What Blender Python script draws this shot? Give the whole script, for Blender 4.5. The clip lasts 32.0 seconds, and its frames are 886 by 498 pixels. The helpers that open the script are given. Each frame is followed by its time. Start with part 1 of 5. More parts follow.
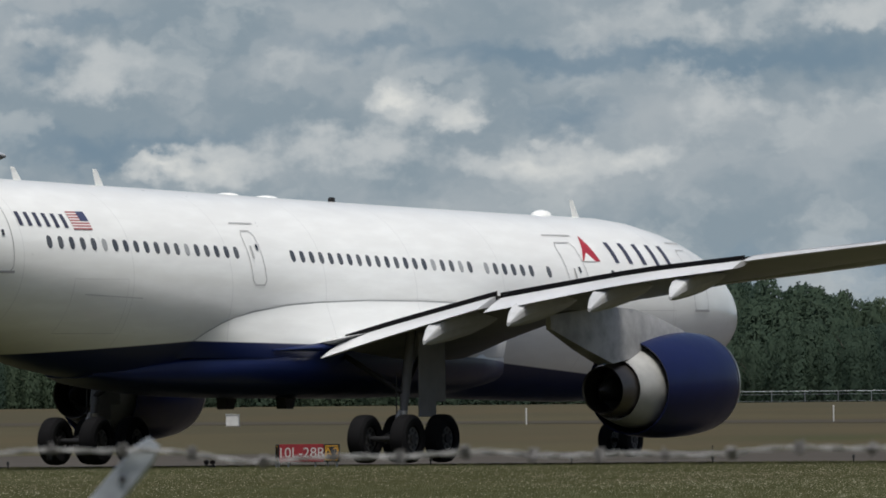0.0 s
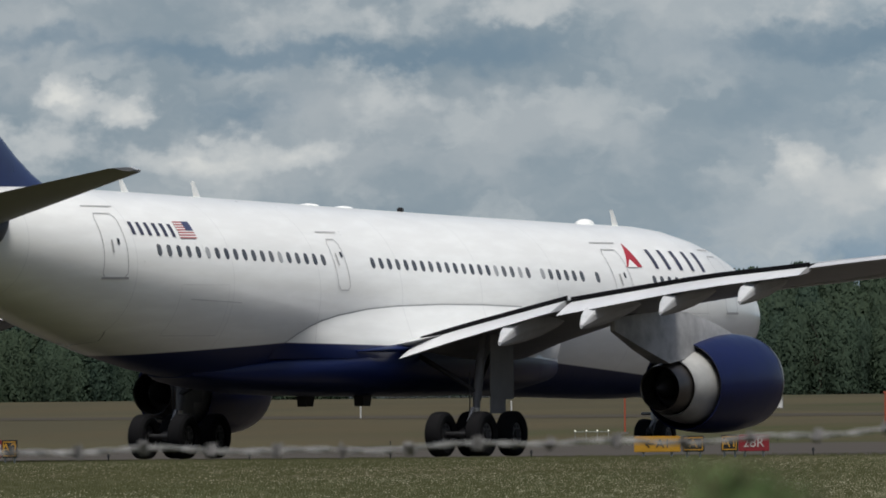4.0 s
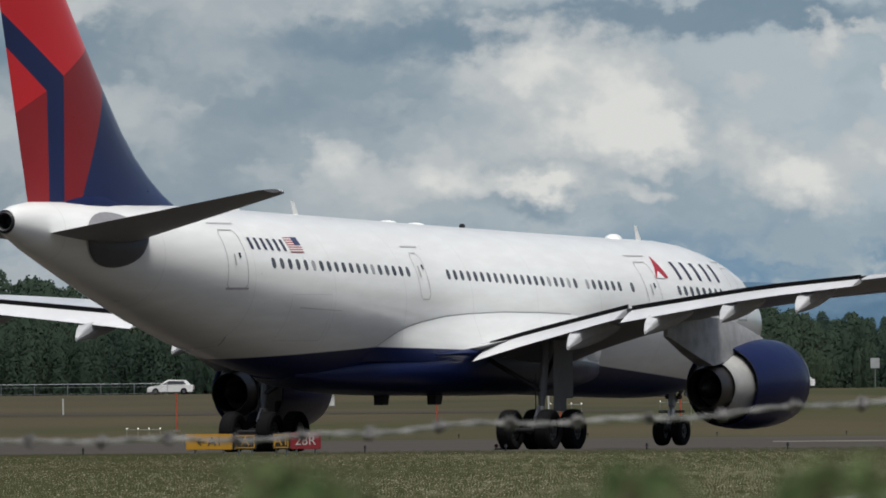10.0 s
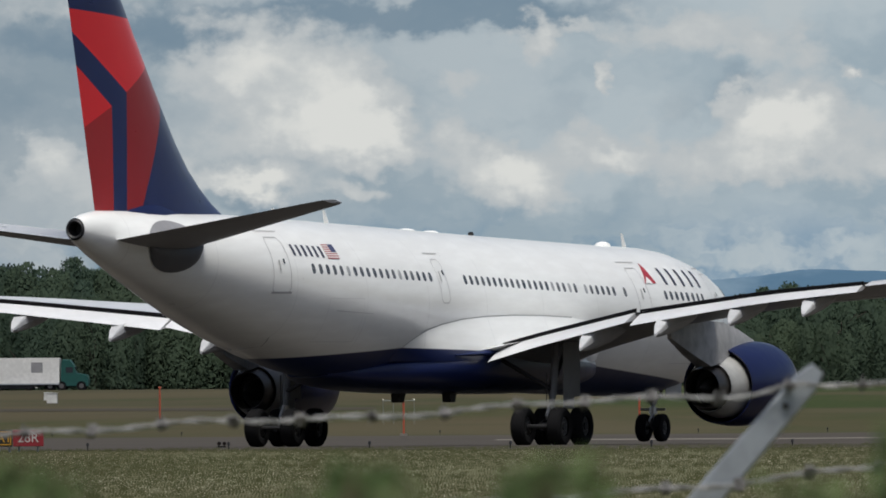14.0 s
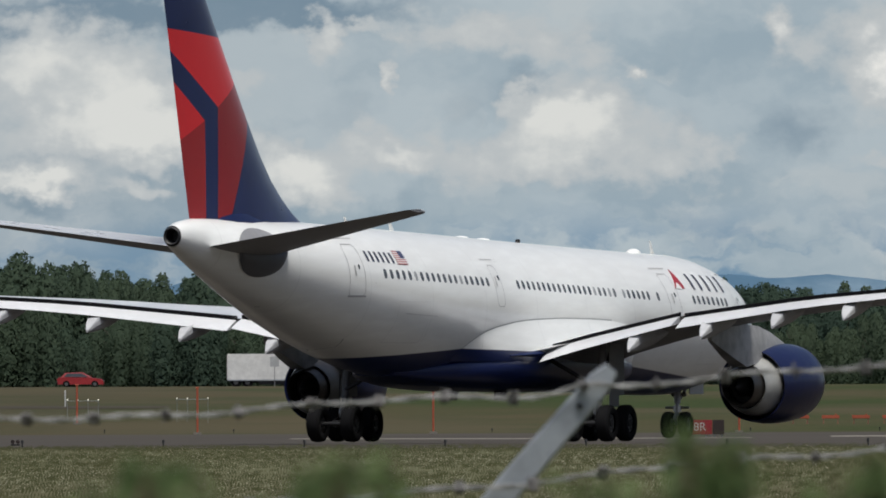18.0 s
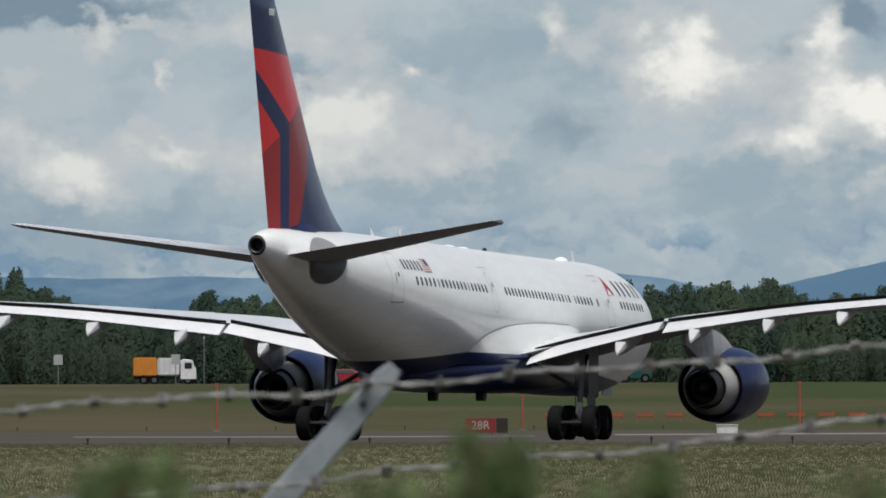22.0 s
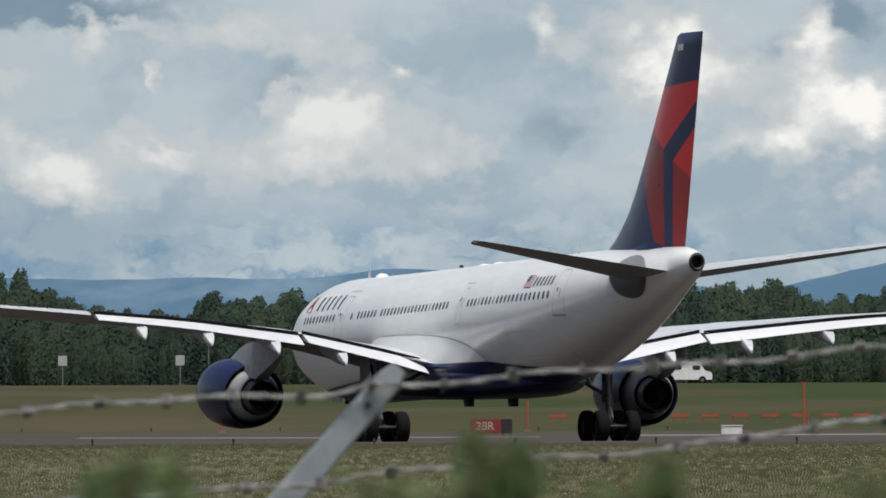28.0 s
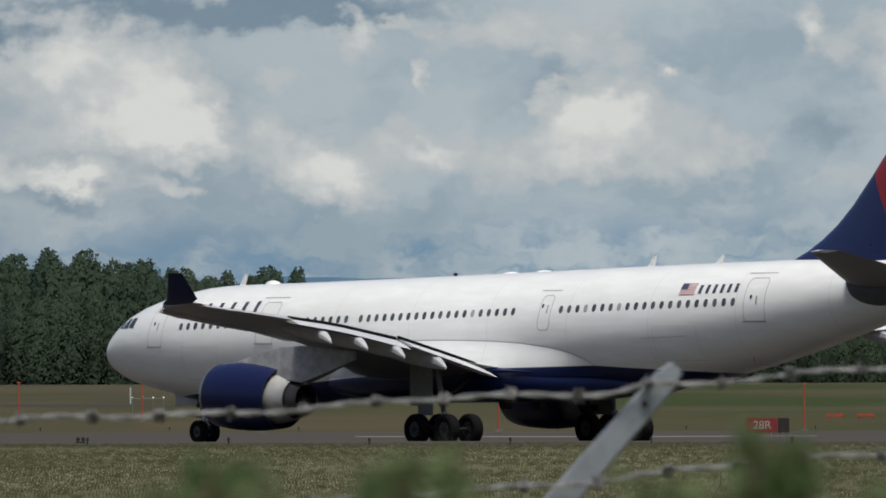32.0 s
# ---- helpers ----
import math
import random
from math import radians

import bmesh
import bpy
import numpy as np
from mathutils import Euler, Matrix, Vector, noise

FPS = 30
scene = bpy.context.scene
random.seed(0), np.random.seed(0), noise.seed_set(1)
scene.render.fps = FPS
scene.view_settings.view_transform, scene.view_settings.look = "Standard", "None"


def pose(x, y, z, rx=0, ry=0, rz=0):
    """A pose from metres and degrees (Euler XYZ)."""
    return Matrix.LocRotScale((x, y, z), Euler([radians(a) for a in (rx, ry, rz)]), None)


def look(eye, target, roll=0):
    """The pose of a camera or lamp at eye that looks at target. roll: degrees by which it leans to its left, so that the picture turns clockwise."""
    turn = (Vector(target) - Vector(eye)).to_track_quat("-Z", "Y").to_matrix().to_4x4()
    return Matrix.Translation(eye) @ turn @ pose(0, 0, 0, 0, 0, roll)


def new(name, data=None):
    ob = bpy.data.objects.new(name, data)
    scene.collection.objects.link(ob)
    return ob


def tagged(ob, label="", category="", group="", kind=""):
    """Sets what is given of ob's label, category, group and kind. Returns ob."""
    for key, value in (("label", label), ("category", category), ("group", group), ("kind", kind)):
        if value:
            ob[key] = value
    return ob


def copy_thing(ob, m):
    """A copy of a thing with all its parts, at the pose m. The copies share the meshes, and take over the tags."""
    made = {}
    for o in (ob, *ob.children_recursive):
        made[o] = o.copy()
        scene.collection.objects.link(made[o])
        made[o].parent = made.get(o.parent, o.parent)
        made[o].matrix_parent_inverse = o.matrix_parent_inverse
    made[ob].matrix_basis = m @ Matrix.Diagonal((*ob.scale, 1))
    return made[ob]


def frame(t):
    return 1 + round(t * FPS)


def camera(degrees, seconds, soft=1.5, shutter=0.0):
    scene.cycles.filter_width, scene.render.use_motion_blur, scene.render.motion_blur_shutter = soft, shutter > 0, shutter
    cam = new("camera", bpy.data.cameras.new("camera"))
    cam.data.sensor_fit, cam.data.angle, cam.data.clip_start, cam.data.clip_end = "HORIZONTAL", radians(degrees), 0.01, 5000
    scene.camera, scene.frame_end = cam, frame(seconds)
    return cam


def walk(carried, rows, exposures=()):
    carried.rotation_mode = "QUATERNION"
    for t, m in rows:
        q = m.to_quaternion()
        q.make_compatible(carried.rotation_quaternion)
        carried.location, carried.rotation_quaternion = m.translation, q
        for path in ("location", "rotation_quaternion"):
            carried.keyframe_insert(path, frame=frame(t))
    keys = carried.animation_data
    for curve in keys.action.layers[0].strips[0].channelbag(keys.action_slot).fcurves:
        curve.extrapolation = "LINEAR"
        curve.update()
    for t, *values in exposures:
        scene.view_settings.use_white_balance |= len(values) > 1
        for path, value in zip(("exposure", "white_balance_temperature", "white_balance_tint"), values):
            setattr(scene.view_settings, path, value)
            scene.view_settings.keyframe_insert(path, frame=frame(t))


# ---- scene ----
EYE = (0.0, 0.0, 2.422)
cam = camera(4.526, 32.0, 1.75)
# seconds, bearing to the right of +y, tilt up, roll, all in degrees
PATH = [
    (0, -7.7676, 0.7694, -0.522),
    (0.5, -7.5779, 0.7648, -0.522),
    (1, -7.3604, 0.7620, -0.524),
    (1.5, -7.0959, 0.7552, -0.531),
    (2, -6.7557, 0.7501, -0.541),
    (2.5, -6.5642, 0.7407, -0.550),
    (3, -6.4525, 0.7403, -0.558),
    (3.5, -6.3211, 0.7359, -0.566),
    (4, -6.1209, 0.7324, -0.570),
    (4.5, -6.0419, 0.7310, -0.568),
    (6.5, -5.3473, 0.7202, -0.588),
    (7, -5.0914, 0.7255, -0.592),
    (7.5, -4.8976, 0.7205, -0.594),
    (8, -4.7274, 0.7165, -0.592),
    (8.5, -4.3873, 0.7111, -0.588),
    (9, -4.2137, 0.7092, -0.577),
    (9.5, -4.0203, 0.7020, -0.564),
    (10, -3.8315, 0.6997, -0.548),
    (10.5, -3.5245, 0.6926, -0.530),
    (11, -3.2973, 0.6885, -0.511),
    (11.5, -3.0596, 0.6851, -0.496),
    (12, -2.9521, 0.6836, -0.484),
    (12.5, -2.8335, 0.6821, -0.465),
    (13, -2.6673, 0.6784, -0.447),
    (13.5, -2.5573, 0.6779, -0.425),
    (14, -2.4177, 0.6776, -0.406),
    (14.5, -2.3957, 0.6781, -0.386),
    (16.5, -1.7870, 0.6721, -0.292),
    (17, -1.6514, 0.6709, -0.266),
    (17.5, -1.4796, 0.6704, -0.239),
    (18, -1.3672, 0.6681, -0.214),
    (18.5, -1.2572, 0.6651, -0.193),
    (19, -1.2418, 0.6630, -0.180),
    (19.5, -1.1949, 0.6623, -0.170),
    (20, -1.0083, 0.6626, -0.162),
    (20.5, -0.6540, 0.6599, -0.161),
    (21, -0.5287, 0.6607, -0.163),
    (21.5, -0.2985, 0.6560, -0.172),
    (22, -0.2621, 0.6558, -0.186),
    (22.5, -0.2658, 0.6544, -0.203),
    (23, -0.2664, 0.6569, -0.213),
    (23.5, -0.2683, 0.6575, -0.217),
    (24, -0.2683, 0.6579, -0.216),
    (24.5, -0.2694, 0.6578, -0.212),
    (25, -0.2756, 0.6590, -0.208),
    (25.5, -0.2781, 0.6591, -0.209),
    (27.5, -0.2793, 0.6617, -0.217),
    (28, -0.2847, 0.6602, -0.217),
    (28.5, -0.3076, 0.6618, -0.211),
    (29, -0.4018, 0.6640, -0.205),
    (29.5, -0.7331, 0.6649, -0.192),
    (30, -0.8713, 0.6597, -0.179),
    (30.5, -1.0943, 0.6545, -0.171),
    (31, -1.3217, 0.6635, -0.164),
    (31.5, -1.4250, 0.6594, -0.157),
    (32, -1.7011, 0.6583, -0.148),
]
def aim(bearing, tilt):
    a, e = radians(bearing), radians(tilt)
    return (EYE[0] + 10 * math.sin(a) * math.cos(e), EYE[1] + 10 * math.cos(a) * math.cos(e), EYE[2] + 10 * math.sin(e))


walk(cam, [(t, look(EYE, aim(b, e), r)) for t, b, e, r in PATH], [(0, -0.06), (19, -0.06), (22, 0.0), (25, 0.09), (28.5, 0.11), (30, 0.0), (32, -0.12)])
cam.data.dof.use_dof = True
cam.data.dof.focus_distance = 420.0
cam.data.dof.aperture_fstop = 38.0

# ---- light ----
SUN_BEARING, SUN_HEIGHT = 164.0, 70.0
world = bpy.data.worlds.new("world")
scene.world = world
world.use_nodes = True
wn, wl = world.node_tree.nodes, world.node_tree.links
sky = wn.new("ShaderNodeTexSky")
sky.sky_type = "NISHITA"
sky.sun_disc = False
sky.sun_elevation, sky.sun_rotation = radians(SUN_HEIGHT), radians(SUN_BEARING)
sky.dust_density, sky.air_density = 4.0, 1.0
wn["Background"].inputs["Strength"].default_value = 0.088
wl.new(sky.outputs[0], wn["Background"].inputs["Color"])
sun = new("sun", bpy.data.lights.new("sun", "SUN"))
sun.data.energy, sun.data.angle, sun.data.color = 3.40, radians(20), (1.0, 0.985, 0.945)
sun.matrix_world = look((0, 0, 60), (-math.sin(radians(SUN_BEARING)) * math.cos(radians(SUN_HEIGHT)),
                                     -math.cos(radians(SUN_BEARING)) * math.cos(radians(SUN_HEIGHT)), 60 - math.sin(radians(SUN_HEIGHT))))
scene.view_settings.exposure = 0.0


# ---- materials ----
class Nodes:
    """A node material under construction."""

    def __init__(self, name):
        self.mat = bpy.data.materials.new(name)
        self.mat.use_nodes = True
        self.tree = self.mat.node_tree
        self.bsdf = self.tree.nodes["Principled BSDF"]

    def put(self, value, socket):
        if hasattr(value, "is_linked"):
            self.tree.links.new(value, socket)
        elif isinstance(value, (tuple, list)):
            socket.default_value = (*value, 1.0) if len(value) == 3 and len(socket.default_value) == 4 else value
        else:
            socket.default_value = value

    def node(self, kind, **inputs):
        n = self.tree.nodes.new(kind)
        for key, value in inputs.items():
            self.put(value, n.inputs[key.replace("_", " ")])
        return n

    def math(self, op, a, b=0.0, c=0.0):
        n = self.tree.nodes.new("ShaderNodeMath")
        n.operation = op
        for k, v in enumerate((a, b, c)):
            self.put(v, n.inputs[k])
        return n.outputs[0]

    def mix(self, f, a, b, blend="MIX"):
        n = self.tree.nodes.new("ShaderNodeMix")
        n.data_type, n.blend_type = "RGBA", blend
        for k, v in ((0, f), (6, a), (7, b)):
            self.put(v, n.inputs[k])
        return n.outputs[2]

    def coords(self, which="Object"):
        return self.tree.nodes.new("ShaderNodeTexCoord").outputs[which]

    def split(self, v):
        n = self.tree.nodes.new("ShaderNodeSeparateXYZ")
        self.put(v, n.inputs[0])
        return n.outputs

    def join(self, x, y, z):
        n = self.tree.nodes.new("ShaderNodeCombineXYZ")
        for k, v in enumerate((x, y, z)):
            self.put(v, n.inputs[k])
        return n.outputs[0]

    def noise(self, vector, scale, detail=4.0, rough=0.55):
        return self.node("ShaderNodeTexNoise", Vector=vector, Scale=scale, Detail=detail, Roughness=rough).outputs[0]

    def ramp(self, value, a, b):
        n = self.tree.nodes.new("ShaderNodeMapRange")
        n.interpolation_type = "SMOOTHSTEP"
        self.put(value, n.inputs[0])
        n.inputs[1].default_value, n.inputs[2].default_value = a, b
        return n.outputs[0]

    def done(self, colour, rough=0.6, metal=0.0, bump=None, depth=0.01, coat=0.0, gloss=0.5):
        self.put(colour, self.bsdf.inputs["Base Color"])
        self.put(rough, self.bsdf.inputs["Roughness"])
        self.put(metal, self.bsdf.inputs["Metallic"])
        self.put(coat, self.bsdf.inputs["Coat Weight"])
        self.bsdf.inputs["Coat Roughness"].default_value = 0.08
        self.put(gloss, self.bsdf.inputs["Specular IOR Level"])
        if bump is not None:
            b = self.node("ShaderNodeBump", Height=bump, Strength=0.6, Distance=depth)
            self.put(b.outputs[0], self.bsdf.inputs["Normal"])
        return self.mat


def plain(name, colour, rough=0.5, metal=0.0, wear=0.18, scale=3.0, coat=0.0):
    """A painted or bare surface with dirt at two scales."""
    n = Nodes(name)
    at = n.coords()
    dirt = n.math("MULTIPLY", n.noise(at, scale, 6.0), n.noise(at, scale * 0.13, 3.0))
    low = tuple(c * (1 - wear) for c in colour)
    return n.done(n.mix(n.ramp(dirt, 0.12, 0.4), low, colour), n.math("ADD", rough - 0.06, n.math("MULTIPLY", dirt, 0.4)), metal, coat=coat)


NAVY, WHITE, RED, DEEP_RED = (0.006, 0.013, 0.064), (0.865, 0.875, 0.845), (0.64, 0.020, 0.030), (0.24, 0.012, 0.020)
m_white = plain("white_paint", WHITE, 0.34, wear=0.08, scale=1.1, coat=0.2)
m_navy = plain("navy_paint", NAVY, 0.30, wear=0.25, coat=0.05)
m_navy.node_tree.nodes["Principled BSDF"].inputs["Specular IOR Level"].default_value = 0.25
m_cowl = plain("glossy_navy_paint", (0.008, 0.013, 0.060), 0.30, wear=0.2, coat=0.2)
m_grey = plain("grey_paint", (0.42, 0.43, 0.44), 0.45)
m_door = plain("gear_door_paint", (0.24, 0.24, 0.24), 0.55)
m_strut = plain("oily_gear_grey", (0.13, 0.13, 0.135), 0.45)
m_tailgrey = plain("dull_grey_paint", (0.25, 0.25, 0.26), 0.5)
# paler than the underside: glare on the upper faces, put into the colour
m_wing = plain("wing_top_glare_paint", (0.66, 0.67, 0.68), 0.26, wear=0.12, scale=0.9, coat=0.4)
m_canoe = plain("pale_fairing_paint", (0.50, 0.51, 0.52), 0.45, wear=0.15)
m_flap = plain("pale_grey_flap", (0.64, 0.65, 0.66), 0.32, wear=0.1)
m_aileron = plain("aileron_grey", (0.50, 0.51, 0.52), 0.45, wear=0.15)
m_pylon = plain("stained_pylon_grey", (0.50, 0.50, 0.50), 0.40, wear=0.5, scale=1.6)
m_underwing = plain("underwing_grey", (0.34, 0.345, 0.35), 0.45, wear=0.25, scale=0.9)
m_steel = plain("bare_steel", (0.52, 0.51, 0.49), 0.32, 0.9)
m_dark = plain("dark_metal", (0.03, 0.03, 0.032), 0.5, 0.3)
m_black = plain("black_rubber", (0.008, 0.008, 0.009), 0.9)
for dull in (m_black, m_cowl):
    dull.node_tree.nodes["Principled BSDF"].inputs["Specular IOR Level"].default_value = 0.15
m_glass = plain("dark_window", (0.03, 0.035, 0.045), 0.12)
n = Nodes("cabin_window")
chance = n.node("ShaderNodeObjectInfo").outputs["Random"]
m_faint = plain("faint_joint", (0.60, 0.60, 0.59), 0.5)
m_cabin = n.done(n.mix(n.math("GREATER_THAN", chance, 0.93), n.mix(chance, (0.055, 0.06, 0.07), (0.11, 0.115, 0.12)), (0.34, 0.35, 0.35)), 0.15)
m_seam = plain("seam_line", (0.42, 0.42, 0.42), 0.6)
m_ink = plain("dark_lettering", (0.05, 0.055, 0.09), 0.5)
# the flag's red and blue are greyed in the colour itself, for haze
m_flagred = plain("haze_dulled_red_paint", (0.42, 0.10, 0.10), 0.4)
m_flagblue = plain("haze_dulled_blue_paint", (0.06, 0.07, 0.14), 0.4)
m_mark = plain("dull_red_paint", (0.40, 0.025, 0.04), 0.4)
m_core = plain("core_cowl_grey", (0.46, 0.46, 0.44), 0.4, 0.2)
m_rootplate = plain("worn_dark_plate", (0.085, 0.088, 0.10), 0.4)
m_nozzle = plain("heat_stained_metal", (0.16, 0.145, 0.13), 0.38, 0.85)
m_hub = plain("wheel_hub", (0.12, 0.12, 0.12), 0.45, 0.3)
m_zinc = plain("galvanised_steel", (0.36, 0.39, 0.42), 0.5, 0.55, wear=0.25, scale=30.0)


def fuselage_paint():
    n = Nodes("fuselage_paint")
    at = n.coords()
    x, y, z = n.split(at)
    wob = n.noise(at, 0.7, 5.0)
    streak = n.noise(n.join(n.math("MULTIPLY", x, 0.35), n.math("MULTIPLY", y, 0.1), n.math("MULTIPLY", z, 2.0)), 1.6, 6.0)
    line = 3.53
    for slope, start, sign in BELLY_LINE:
        line = n.math("SUBTRACT", line, n.math("MULTIPLY", n.math("MAXIMUM", n.math("MULTIPLY_ADD", x, sign, start), 0.0), slope))
    navy = n.ramp(n.math("SUBTRACT", line, z), -0.02, 0.02)
    white = n.mix(n.ramp(streak, 0.35, 0.75), (0.795, 0.80, 0.77), WHITE)
    # rings of plate joints
    ring = n.math("ABSOLUTE", n.math("SUBTRACT", n.math("FRACT", n.math("MULTIPLY", n.math("ADD", x, 40.0), 0.19)), 0.5))
    white = n.mix(n.math("MULTIPLY", n.math("LESS_THAN", ring, 0.0035), 0.25), white, (0.4, 0.4, 0.4))
    return n.done(n.mix(navy, white, n.mix(wob, NAVY, (0.008, 0.017, 0.072))), n.math("ADD", 0.22, n.math("MULTIPLY", wob, 0.2)), coat=n.math("MULTIPLY_ADD", navy, -0.54, 0.55), gloss=n.math("MULTIPLY_ADD", navy, -0.25, 0.5))


# fall of the navy line per metre, from where on, and to which side
BELLY_LINE = [(0.050, -7.15, -1.0), (0.020, 7.15, 1.0), (0.020, 2.15, 1.0), (0.020, -9.35, 1.0)]
m_fuselage = fuselage_paint()


def fin_paint():
    """Navy fin with two red panels either side of a bent navy band; u counts metres aft of the nose, v metres up."""
    n = Nodes("fin_paint")
    u, v, _ = n.split(n.coords("UV"))

    def aft_of(ua, va, ub, vb):
        """1 on the aft side of the line from (ua, va) to (ub, vb)."""
        k = (ub - ua) / (vb - va)
        return n.ramp(n.math("SUBTRACT", u, n.math("MULTIPLY_ADD", v, k, ua - k * va)), -0.012, 0.012)

    def under(va, slope=0.0):
        return n.ramp(n.math("SUBTRACT", n.math("MULTIPLY_ADD", u, slope, va), v), -0.012, 0.012)

    def bent(low, high, at):
        up = n.math("GREATER_THAN", v, at)
        return n.math("ADD", n.math("MULTIPLY", n.math("SUBTRACT", 1.0, up), low), n.math("MULTIPLY", up, high))

    fore_edge = aft_of(53.50, 8.28, 51.75, 11.76)
    band_fore = bent(aft_of(54.54, 8.28, 54.62, 12.20), aft_of(54.62, 12.20, 58.39, 14.16), 12.20)
    band_aft = bent(aft_of(55.43, 8.28, 55.66, 11.70), aft_of(55.66, 11.70, 58.08, 13.05), 11.70)
    fore = n.math("MULTIPLY", under(11.72, 0.055), n.math("MULTIPLY", fore_edge, n.math("SUBTRACT", 1.0, band_fore)))
    # the lower half of each panel is a deeper red
    deep = under(13.12 + 0.505 * 52.8, -0.505)
    deep_aft = under(11.70 + 0.41 * 55.66, -0.41)
    grime = n.noise(n.coords(), 0.9, 6.0)
    col = n.mix(fore, n.mix(grime, NAVY, (0.012, 0.024, 0.10)), n.mix(deep, RED, DEEP_RED))
    col = n.mix(band_aft, col, n.mix(deep_aft, RED, (0.30, 0.015, 0.022)))
    rough = n.math("MULTIPLY_ADD", grime, 0.25, 0.2)
    return n.done(col, rough, coat=0.2)


m_fin = fin_paint()


def ground_material():
    n = Nodes("meadow")
    at = n.coords()
    x, y, z = n.split(at)
    wide = n.noise(n.join(n.math("MULTIPLY", x, 0.5), n.math("MULTIPLY", y, 0.22), 0.0), 0.05, 5.0)
    fine = n.noise(at, 1.3, 6.0, 0.7)
    blades = n.noise(at, 9.0, 4.0, 0.7)
    dry = n.ramp(n.math("ADD", n.math("MULTIPLY", x, -0.011), n.math("MULTIPLY", n.math("SUBTRACT", wide, 0.5), 3.2)), -0.15, 0.75)
    far = n.ramp(y, 520.0, 620.0)
    col = n.mix(n.ramp(fine, 0.3, 0.7), (0.037, 0.043, 0.015), (0.051, 0.056, 0.022))
    distant = n.mix(n.ramp(fine, 0.3, 0.7), (0.025, 0.037, 0.012), (0.042, 0.055, 0.021))
    col = n.mix(far, col, distant)
    col = n.mix(n.math("MULTIPLY", n.math("MULTIPLY", dry, far), 0.75), col, (0.064, 0.052, 0.036))
    pale = n.math("MULTIPLY", n.ramp(x, -34.0, -6.0), n.ramp(y, 420.0, 330.0))
    col = n.mix(n.math("MULTIPLY", pale, n.math("MULTIPLY_ADD", blades, 0.3, 0.30)), col, (0.155, 0.150, 0.092))
    col = n.mix(n.math("MULTIPLY", n.ramp(wide, 0.46, 0.62), n.math("MULTIPLY_ADD", dry, 0.45, 0.15)), col, (0.074, 0.064, 0.036))
    col = n.mix(n.math("MULTIPLY", n.ramp(blades, 0.55, 0.8), 0.22), col, (0.11, 0.105, 0.055))
    worn = n.ramp(n.noise(n.join(n.math("MULTIPLY", x, 0.6), n.math("MULTIPLY", y, 0.16), 4.0), 0.06, 6.0, 0.6), 0.46, 0.66)
    col = n.mix(n.math("MULTIPLY", worn, n.math("MULTIPLY_ADD", far, 0.15, 0.45)), col, (0.070, 0.056, 0.032))
    return n.done(col, 0.95, bump=fine, depth=0.035, gloss=0.05)


def pavement_material(name, tone):
    n = Nodes(name)
    at = n.coords()
    x, y, z = n.split(at)
    wide = n.noise(n.join(n.math("MULTIPLY", x, 0.2), y, 0.0), 0.12, 5.0)
    fine = n.noise(at, 6.0, 5.0)
    col = n.mix(wide, tuple(c * 0.7 for c in tone), tuple(c * 1.3 for c in tone))
    return n.done(n.mix(n.math("MULTIPLY", fine, 0.4), col, tuple(c * 0.6 for c in tone)), 0.9, gloss=0.06)


m_meadow = ground_material()
m_asphalt = pavement_material("asphalt", (0.064, 0.057, 0.049))
m_oldasphalt = pavement_material("worn_brown_asphalt", (0.056, 0.049, 0.037))
m_concrete = pavement_material("pale_concrete", (0.20, 0.185, 0.16))


def foliage(name, dark, light, apart=0.4):
    n = Nodes(name)
    tone = n.node("ShaderNodeNewGeometry").outputs["Random Per Island"]
    other = n.node("ShaderNodeObjectInfo").outputs["Random"]
    col = n.mix(n.math("MULTIPLY_ADD", other, apart, n.math("MULTIPLY", tone, 1 - apart)), dark, light)
    mat = n.done(col, 0.8, gloss=0.15)
    # thin leaves let half of the light through
    through_leaf = n.node("ShaderNodeBsdfTranslucent", Color=col)
    blend = n.tree.nodes.new("ShaderNodeMixShader")
    blend.inputs[0].default_value = 0.45
    n.tree.links.new(n.bsdf.outputs[0], blend.inputs[1])
    n.tree.links.new(through_leaf.outputs[0], blend.inputs[2])
    n.tree.links.new(blend.outputs[0], n.tree.nodes["Material Output"].inputs[0])
    return mat


m_leaf = foliage("tree_leaves", (0.033, 0.060, 0.048), (0.066, 0.094, 0.055), 0.75)
m_weed = foliage("weed_leaves", (0.085, 0.135, 0.050), (0.20, 0.28, 0.115))
m_bark = plain("bark", (0.10, 0.085, 0.07), 0.9)


# ---- mesh helpers ----
def mesh_object(name, bm, material, parent=None, label="", smooth=False):
    me = bpy.data.meshes.new(name)
    bm.normal_update()
    bm.to_mesh(me)
    bm.free()
    for m in material if isinstance(material, (list, tuple)) else [material]:
        me.materials.append(m)
    if smooth:
        for p in me.polygons:
            p.use_smooth = True
        me.set_sharp_from_angle(angle=radians(35))
    ob = new(name, me)
    if parent is not None:
        ob.parent = parent
    if label:
        ob["label"] = label
    return ob


def part(name, bm, material, parent, label="", smooth=False):
    return mesh_object(name, bm, material, parent, label, smooth)


def loft(bm, rings, cap=True, close=True):
    """Skin between rings of equally many points."""
    rows = [[bm.verts.new(p) for p in ring] for ring in rings]
    k = len(rows[0])
    for a, b in zip(rows, rows[1:]):
        for i in range(k if close else k - 1):
            bm.faces.new((a[i], a[(i + 1) % k], b[(i + 1) % k], b[i]))
    if cap:
        bm.faces.new(rows[0][::-1])
        bm.faces.new(rows[-1])
    return rows


